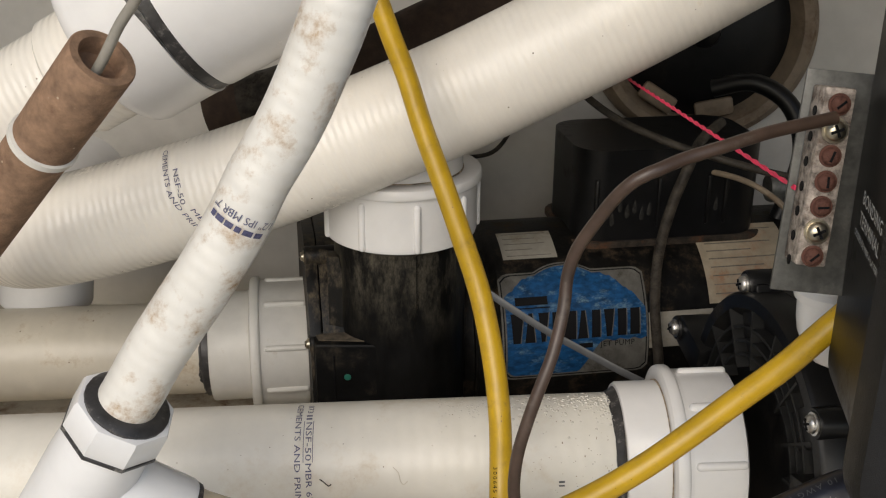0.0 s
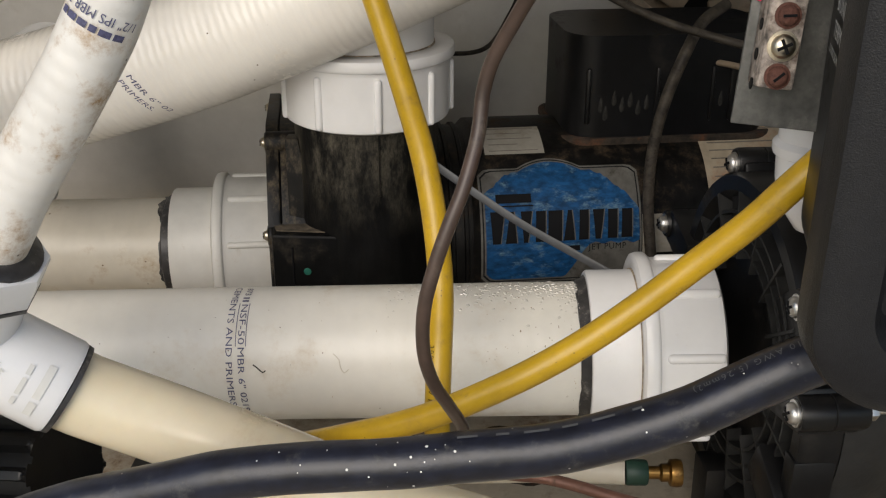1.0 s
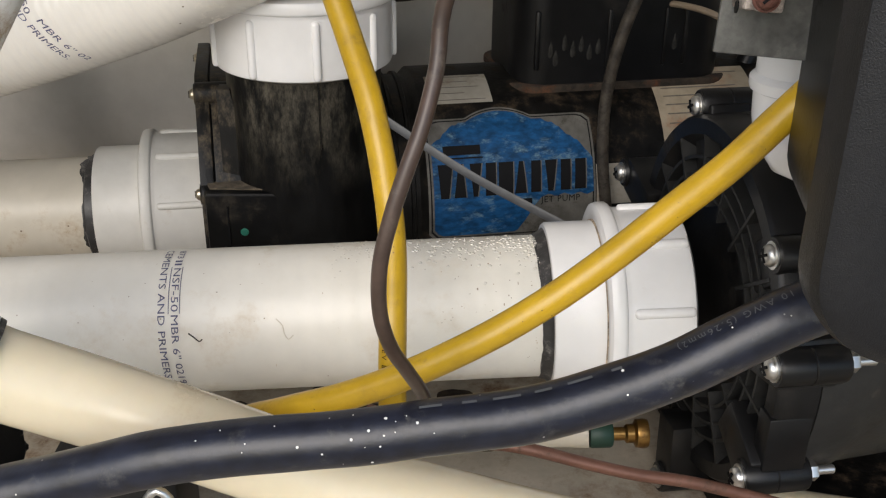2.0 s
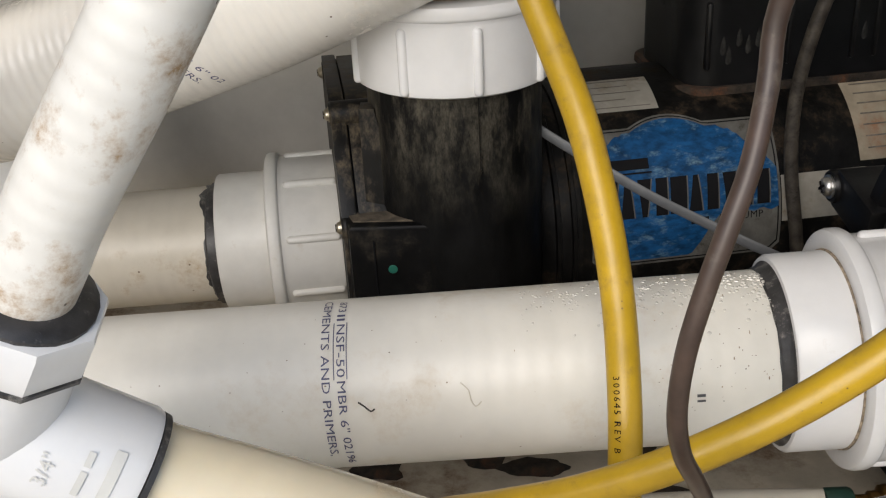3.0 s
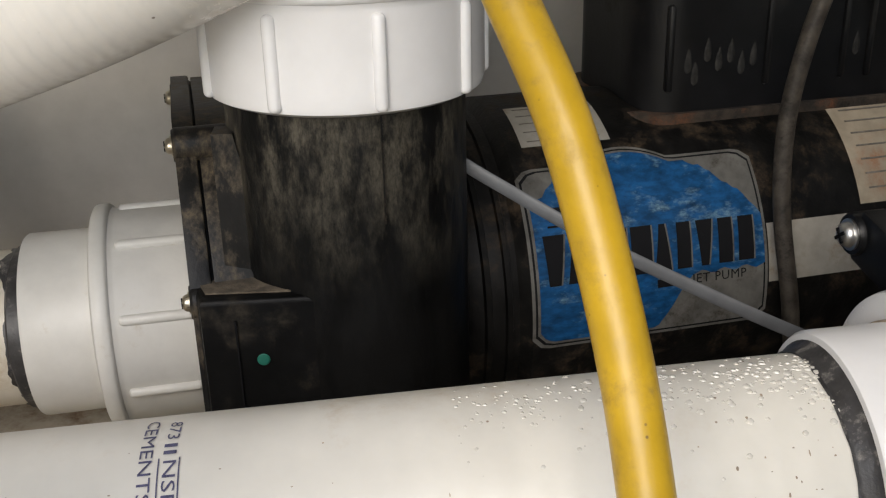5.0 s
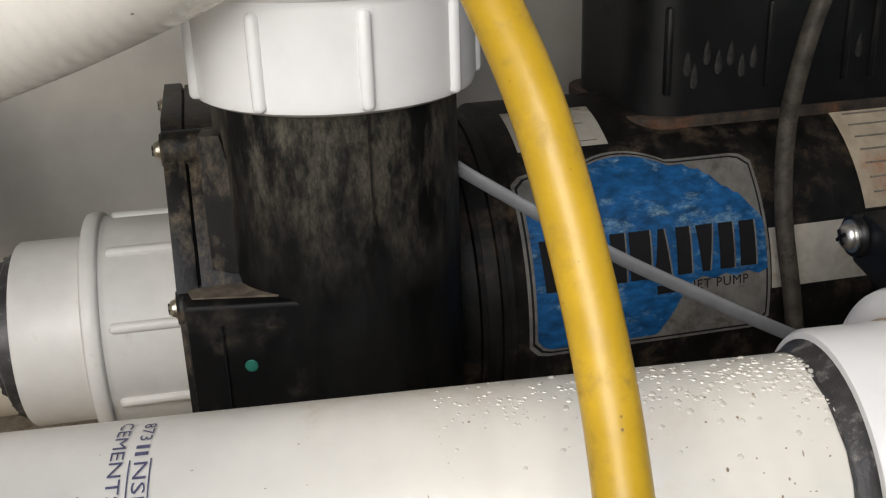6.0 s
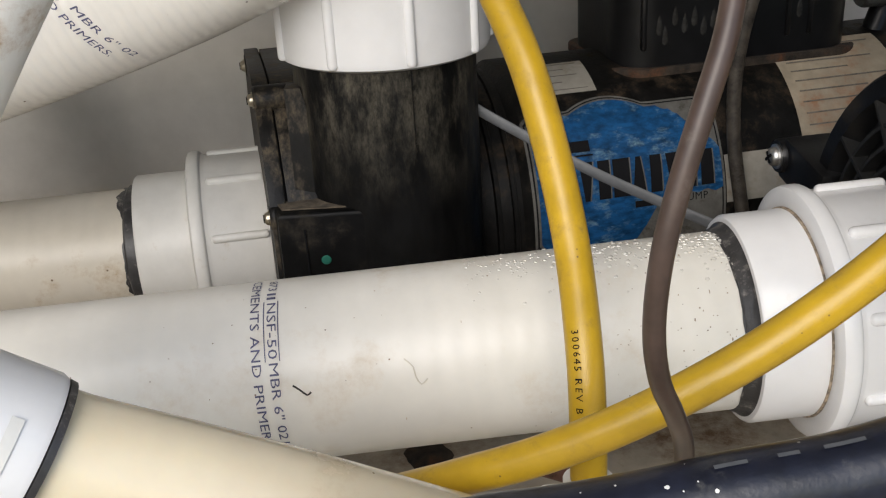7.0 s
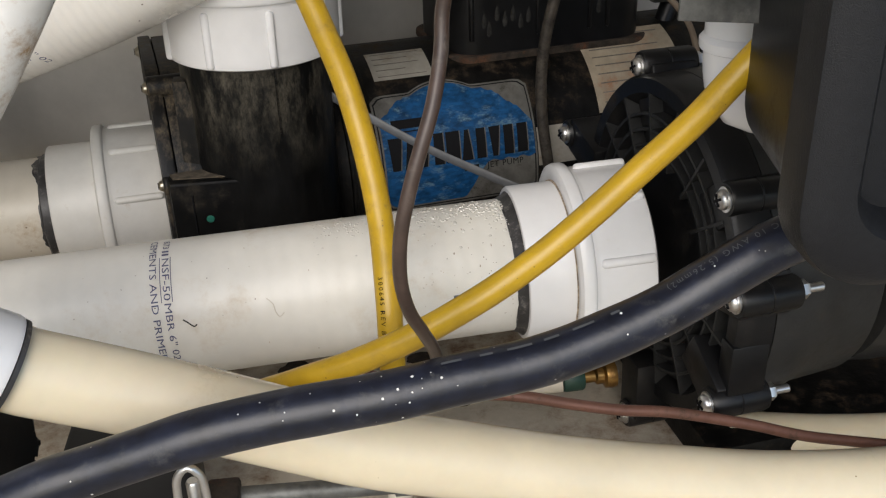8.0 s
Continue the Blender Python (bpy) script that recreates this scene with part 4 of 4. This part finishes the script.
for k in range(7):
    z = 0.0275 - 0.0083 * k
    at = PM @ Vector((-0.0105, z, 0.0138))
    screw(bar, at, PM.to_3x3() @ Vector((0, 0, 1)), 0.0034 if k in (1, 5) else 0.0029, M_SCREW if k in (1, 5) else M_RUSTSCREW, "cross" if k in (1, 5) else "line", (40, 20, 70, 88, 3, 25, 40)[k], "terminal_screw")
    # black disc on the bar's side paints the dark of a wire hole
    part("wire_hole", lathe([(0.0017, 0), (0.0017, 0.0003)], axis(PM @ Vector((-0.0156, z - 0.003, 0.0075)), PM.to_3x3() @ Vector((-1, 0, 0))), 12), M_INK, bar)
screw(plate, PM @ Vector((0.010, 0.033, 0.0008)), PM.to_3x3() @ Vector((0, 0, 1)), 0.0022, M_PLATE, name="rivet")

# ---- bigger white fitting and tubes in the upper corner ----
HA, HD = Vector((-0.207, 0.515, 0.264)), Vector((0.081, 0, 0.044)).normalized()
HM = axis(HA, HD)
fit_h = thing("pipe_coupling", HA, "large white PVC coupling with a black sealing gap", "pipe coupling")
part("pipe", lathe([(0.0282, -0.16), (0.0282, 0.03), (0.0305, 0.032), (0.0305, 0.06)], Matrix.Translation((0, 0, -0.009)) @ HM, 56), M_FLEX, fit_h)
part("collar", lathe([(0.031, 0.052), (0.043, 0.053), (0.0462, 0.056), (0.0475, 0.060), (0.0475, 0.0885), (0.0478, 0.0895), (0.045, 0.0905)], HM, 64), M_PVC, fit_h)
part("seal", lathe([(0.0445, 0.0900), (0.0470, 0.0904), (0.0470, 0.0962), (0.0445, 0.0968)], HM, 64), M_CEMENT, fit_h, "black sealing ring with grey smears")
wedge = bmesh.new()
rows = []
for k in range(96):
    a = 2 * math.pi * k / 96
    w = 0.0004 + 0.0085 * max(0.0, math.cos(a - radians(112))) ** 1.5 * (1 + 0.25 * noise.noise(Vector((math.cos(a) * 6, math.sin(a) * 6, 1.7))))
    rows.append([wedge.verts.new(HM @ Vector((0.0479 * math.cos(a), 0.0479 * math.sin(a), q))) for q in (0.0905, 0.0905 - w)])
for k in range(96):
    wedge.faces.new((*rows[k], *rows[(k + 1) % 96][::-1]))
part("seal_smear", wedge, M_CEMENT, fit_h, "black sealant squeezed out of the gap")
part("sleeve", lathe([(0.0455, 0.0963), (0.0475, 0.0968), (0.0475, 0.20), (0.045, 0.203), (0.032, 0.203), (0.031, 0.4)], HM, 64), M_PVC, fit_h)
foam = thing("foam_tube", (-0.2, 0.41, 0.2), "brown foam insulation tube with a pale cable in it", "insulation tube")
FA, FD = Vector((-0.124, 0.400, 0.3035)), Vector((-0.036, 0.020, -0.0395)).normalized()
FMX = axis(FA, FD)
part("tube", lathe([(0.0001, 0.0085), (0.0085, 0.0080), (0.0092, 0.0012), (0.0098, 0.0), (0.0130, 0.0), (0.0136, 0.0008), (0.0136, 0.03), (0.0134, 0.06), (0.0137, 0.20)], FMX, 40), M_FOAM, foam)
part("tie", lathe([(0.0134, 0.054), (0.0146, 0.0545), (0.0146, 0.0575), (0.0134, 0.058)], FMX, 40), M_WHITETIE, foam, "white nylon tie")
part("cable", sweep([FMX @ Vector((0.003, -0.003, 0.010)), FMX @ Vector((0.001, -0.001, 0.0)), (-0.1155, 0.398, 0.3165), (-0.106, 0.395, 0.329), (-0.09, 0.39, 0.36), (-0.07, 0.39, 0.42)], 0.0021, 14), M_PAPER, foam, "dull grey cable")
back_tube = thing("foam_tube", (-0.1, 0.66, 0.2), "dark brown foam tube behind the white pipes", "insulation tube")
part("tube", sweep([(-0.150, 0.665, 0.212), (-0.10, 0.665, 0.226), (-0.02, 0.665, 0.262), (0.08, 0.665, 0.31), (0.2, 0.67, 0.38)], 0.019, 32), M_DARKFOAM, back_tube)
part("sleeve", sweep([(-0.128, 0.665, 0.218), (-0.10, 0.665, 0.226), (-0.06, 0.665, 0.244)], 0.0195, 32), M_GREYWIRE, back_tube, "grey printed wrap")
elbow = thing("pipe_elbow", (-0.265, 0.6, 0.09), "white PVC elbow below the diagonal pipe", "pipe elbow")
part("bend", sweep([(-0.262, 0.73, 0.150), (-0.264, 0.69, 0.146), (-0.266, 0.665, 0.134), (-0.268, 0.655, 0.110), (-0.272, 0.655, 0.085)], 0.031, 40), M_PVC, elbow)
part("stain", lathe([(0.031, 0.003), (0.0322, 0.004), (0.0322, 0.009), (0.0312, 0.010)], axis((-0.158, 0.6243, 0.0636), (0.312, 0.026, 0.006)), 48), M_CEMENT, union_j, "black cement ring on the pipe end")

# ---- round port in the back wall ----
port = thing("round_port", (0.19, 0.818, 0.16), "round black speaker-like port in a stained beige ring", "port")
RM = axis((0.196, 0.818, 0.243), (0, -1, 0))
part("ring", lathe([(0.088, 0.0), (0.086, 0.010), (0.080, 0.016), (0.074, 0.015), (0.069, 0.006), (0.067, 0.001)], RM, 64), M_RING, port)
part("dish", lathe([(0.068, 0.001), (0.062, 0.004), (0.05, 0.009), (0.03, 0.012), (0.012, 0.013), (0.010, 0.018), (0.004, 0.021), (0.0001, 0.0215)], RM, 48), M_BLACK_CLEAN, port)
for k, a in enumerate((238, 282)):
    part("clamp", block((0.030, 0.014, 0.006), RM @ pose(0.060 * math.cos(radians(a)), 0.060 * math.sin(radians(a)), 0.012, 0, 0, a + 90), 0.0025), M_RING, port)

# ---- thin cables, cords and ties ----
cord = thing("pink_cord", (0.13, 0.37, 0.26), "thin twisted pink cord tied to the terminal bar", "cord")
CA, CB = Vector((0.101, 0.562, 0.261)), Vector((0.1235, 0.345, 0.2735))
cdir = (CB - CA).normalized()
cs = cdir.cross(Vector((0, 0, 1))).normalized()
cu = cdir.cross(cs)
for s in range(2):
    pts = []
    for k in range(90):
        a = k * 0.9 + math.pi * s
        pts.append(CA.lerp(CB, k / 89) + (cs * math.cos(a) + cu * math.sin(a)) * 0.00042)
    part("strand", sweep(pts, 0.00048, 6, 0.003), M_RED, cord)
tie = thing("cable_tie", (0.06, 0.55, 0.1), "grey nylon strap slung across the motor decal", "strap")
part("strap", sweep([(-0.031, 0.6, 0.167), (0.009000000000000001, 0.5765, 0.143), (0.028999999999999998, 0.567, 0.132), (0.059, 0.5545, 0.1165), (0.086, 0.547, 0.104), (0.113, 0.539, 0.0925), (0.149, 0.535, 0.077)], 0.0022, 12, flat=0.25, up=(0, 1, 0)), M_ZIP, tie)
grey = thing("grey_cable", (0.14, 0.6, 0.1), "dusty grey cable hanging in front of the motor", "cable")
part("jacket", sweep([(0.175, 0.648, 0.215), (0.160, 0.632, 0.208), (0.150, 0.617, 0.195), (0.141, 0.613, 0.170), (0.1355, 0.611, 0.140), (0.135, 0.606, 0.108), (0.139, 0.598, 0.072), (0.143, 0.597, 0.04), (0.148, 0.600, 0.012)], 0.0033, 16), M_GREYWIRE, grey)
grey2 = thing("grey_cable", (0.15, 0.62, 0.19), "thin grey cable arching over the motor cover", "cable")
part("jacket", sweep([(0.04, 0.66, 0.275), (0.09, 0.62, 0.234), (0.126, 0.61, 0.216), (0.161, 0.60, 0.2065), (0.192, 0.58, 0.203), (0.225, 0.55, 0.205), (0.28, 0.5, 0.22)], 0.0023, 14), M_GREYWIRE, grey2)
thin = thing("thin_wire", (0.03, 0.72, 0.16), "thin dark wire on the back wall", "wire")
part("jacket", sweep([(-0.02, 0.74, 0.165), (0.007, 0.75, 0.159), (0.035, 0.75, 0.163), (0.050, 0.75, 0.184), (0.060, 0.75, 0.21), (0.07, 0.76, 0.26)], 0.0016, 10), M_GREYWIRE, thin)
loop_c = thing("black_cable", (0.24, 0.70, 0.15), "black looped cable beside the motor cover", "cable")
part("jacket", sweep([(0.19, 0.74, 0.215), (0.215, 0.73, 0.222), (0.238, 0.72, 0.210), (0.248, 0.71, 0.185), (0.243, 0.70, 0.16), (0.23, 0.69, 0.13)], 0.0065, 16), M_BLACK_CLEAN, loop_c)
fl = thing("cable_gland", (0.25, 0.69, 0.14), "grey metal cable connector on the motor's end", "cable connector")
part("barrel", lathe([(0.009, 0), (0.010, 0.002), (0.010, 0.012), (0.008, 0.013), (0.008, 0.022), (0.0095, 0.023), (0.0095, 0.032)], axis((0.222, 0.69, 0.158), (1, 0.1, 0)), 20), M_PLATE, fl)
tan = thing("tan_wire", (0.22, 0.63, 0.12), "thin tan wire curving down beside the motor", "wire")
part("jacket", sweep([(0.165, 0.67, 0.178), (0.19, 0.648, 0.178), (0.208, 0.635, 0.171), (0.222, 0.63, 0.158), (0.231, 0.63, 0.142), (0.235, 0.63, 0.12), (0.236, 0.64, 0.09)], 0.0019, 12), M_RING, tan)
hose_b = thing("cream_hose", (0.3, 0.42, 0.0), "yellowed cream hose lying behind the copper tube", "hose")
part("tube", sweep([(0.19, 0.428, 0.0105), (0.235, 0.418, 0.0105), (0.28, 0.412, 0.0118), (0.33, 0.41, 0.015), (0.42, 0.42, 0.022)], 0.0102, 28), M_CREAM, hose_b)
copper = thing("copper_tube", (0.12, 0.37, 0.07), "thin tarnished copper tube behind the cream hose", "tube")
part("tube", sweep([(0.02, 0.39, 0.088), (0.052, 0.374, 0.0865), (0.070, 0.371, 0.0865), (0.084, 0.37, 0.084), (0.097, 0.37, 0.080), (0.118, 0.37, 0.0745), (0.140, 0.371, 0.070), (0.172, 0.372, 0.060), (0.21, 0.37, 0.049), (0.28, 0.37, 0.038), (0.4, 0.39, 0.03)], 0.0023, 14), M_COPPER, copper)
drain = thing("drain_valve", (0.12, 0.44, 0.03), "small brass drain fitting with a green collar on a clear hose", "drain valve")
part("barb", lathe([(0.003, 0.0), (0.003, 0.006), (0.0042, 0.007), (0.0042, 0.010), (0.0062, 0.011), (0.0066, 0.014), (0.0062, 0.016)], axis((0.121, 0.44, 0.041), (1, 0.05, 0)), 16), M_BRASS, drain)
part("collar", lathe([(0.0055, 0), (0.006, 0.001), (0.006, 0.009), (0.0055, 0.010)], axis((0.1115, 0.4395, 0.041), (1, 0.05, 0)), 16), M_GREENPLASTIC, drain)
part("hose", sweep([(-0.02, 0.46, 0.02), (0.03, 0.452, 0.028), (0.08, 0.443, 0.038), (0.1115, 0.4395, 0.041)], 0.0058, 18), M_FLEX_OLD, drain)
plug = thing("white_elbow", (0.163, 0.385, 0.17), "white plastic elbow behind the control box", "pipe elbow")
part("body", sweep([(0.1575, 0.388, 0.245), (0.1575, 0.388, 0.212), (0.160, 0.388, 0.199), (0.168, 0.388, 0.193), (0.20, 0.39, 0.191)], 0.0118, 28), M_PVC, plug)
part("cap", lathe([(0.0118, 0.0), (0.0132, 0.0006), (0.0136, 0.002), (0.0136, 0.004), (0.0126, 0.0052), (0.0118, 0.006)], axis((0.1575, 0.388, 0.213), (0, 0, 1)), 28), M_PVC, plug)

# ---- low clutter along the front ----
knob = thing("hand_valve", (-0.128, 0.375, 0.05), "black fluted plastic valve handle", "valve")
star = []
for k in range(96):
    a = 2 * math.pi * k / 96
    star.append(((0.0225 + 0.0022 * (1 if math.cos(12 * a) > 0 else -1)) * math.cos(a), (0.0225 + 0.0022 * (1 if math.cos(12 * a) > 0 else -1)) * math.sin(a)))
KM = axis((-0.145, 0.372, 0.079), (0.9, -0.2, 0.15))
part("grip", slab(star, 0.032, KM, 0.002), M_BLACK_CLEAN, knob)
part("stem", lathe([(0.010, -0.05), (0.010, 0.002)], KM, 20), M_BLACK_CLEAN, knob)
latch = thing("latch", (-0.04, 0.33, 0.06), "zinc wire latch on a grey rod", "latch")
part("bail", sweep([(-0.0475, 0.331, 0.070), (-0.0475, 0.331, 0.088), (-0.0463, 0.331, 0.0945), (-0.0428, 0.331, 0.0978), (-0.0393, 0.331, 0.0945), (-0.0381, 0.331, 0.088), (-0.0381, 0.331, 0.070)], 0.0015, 14, 0.002), M_STEEL, latch)
part("pin", lathe([(0.0022, -0.01), (0.0026, 0.012), (0.002, 0.013)], pose(-0.0428, 0.336, 0.075), 14), M_STEEL, latch)
part("rod", lathe([(0.0036, 0), (0.0036, 0.062), (0.0046, 0.0625), (0.0046, 0.071), (0.0036, 0.0715), (0.0036, 0.12)], axis((-0.035, 0.346, 0.0705), (1, 0.02, -0.045)), 18), M_PLATE, latch, "dull grey rod")
part("block", block((0.012, 0.014, 0.010), pose(-0.0345, 0.344, 0.071), 0.0015), M_RUST, latch, "brown crusted end block")
part("post", block((0.006, 0.008, 0.066), pose(-0.0428, 0.342, 0.033), 0.001), M_PLATE, latch)
part("post", block((0.006, 0.008, 0.066), pose(0.070, 0.347, 0.033), 0.001), M_PLATE, latch)
strip = thing("cream_tube", (-0.08, 0.345, 0.06), "thin yellowed plastic tube under the black cable", "tube")
part("tube", sweep([(-0.26, 0.33, 0.070), (-0.20, 0.334, 0.074), (-0.15, 0.338, 0.076), (-0.125, 0.342, 0.072), (-0.118, 0.348, 0.060)], 0.0042, 16), M_CREAM, strip)
dark = thing("black_block", (-0.075, 0.385, 0.0), "black plastic block with a ribbed grey label below the knob", "block")
part("block", block((0.050, 0.03, 0.068), pose(-0.076, 0.392, 0.034), 0.003), M_BLACK_CLEAN, dark)
lab = part("label", block((0.016, 0.0008, 0.012), pose(-0.096, 0.3765, 0.062), 0), M_PAPER, dark, "grey ribbed label")
for k in range(7):
    part("bar", block((0.0008, 0.0006, 0.010), pose(-0.1020 + 0.002 * k, 0.3760, 0.062), 0), M_GREYWIRE, lab)

clamp_y = thing("hose_clamp", (0.03, 0.372, 0.08), "small steel clamp at the yellow cable's end", "clamp")
part("band", lathe([(0.0060, 0.0), (0.0068, 0.0004), (0.0068, 0.0085), (0.0060, 0.009)], axis((0.030, 0.3725, 0.088), (0, 0.05, 1)), 24), M_STEEL, clamp_y)
part("screw_box", block((0.008, 0.005, 0.006), pose(0.0215, 0.3715, 0.092), 0.0008), M_STEEL, clamp_y)
part("stub", lathe([(0.0050, 0.0), (0.0050, 0.088)], pose(0.030, 0.3725, 0.0), 20), M_FLEX_OLD, clamp_y)

# rust patches and debris on the base pan
for x, y, w, h in ((-0.063, 0.513, 0.014, 0.010), (-0.016, 0.523, 0.012, 0.014), (0.008, 0.514, 0.02, 0.008), (0.055, 0.527, 0.012, 0.008), (0.07, 0.49, 0.016, 0.012), (0.26, 0.42, 0.06, 0.05), (0.30, 0.50, 0.07, 0.06)):
    bm = bmesh.new()
    n = 22
    c = bm.verts.new((x, y, 0.0016))
    rim = []
    for k in range(n):
        a = 2 * math.pi * k / n
        s = 0.55 + 0.6 * (0.5 + 0.5 * noise.noise(Vector((x * 90 + math.cos(a) * 1.7, y * 90 + math.sin(a) * 1.7, 0.4))))
        rim.append(bm.verts.new((x + w * s * math.cos(a), y + h * s * math.sin(a), 0.0003)))
    for k in range(n):
        bm.faces.new((c, rim[k], rim[(k + 1) % n]))
    solo("rust_patch", bm, M_RUST, "brown rust and dirt patch on the base pan", "dirt patch", "rust on the pan")
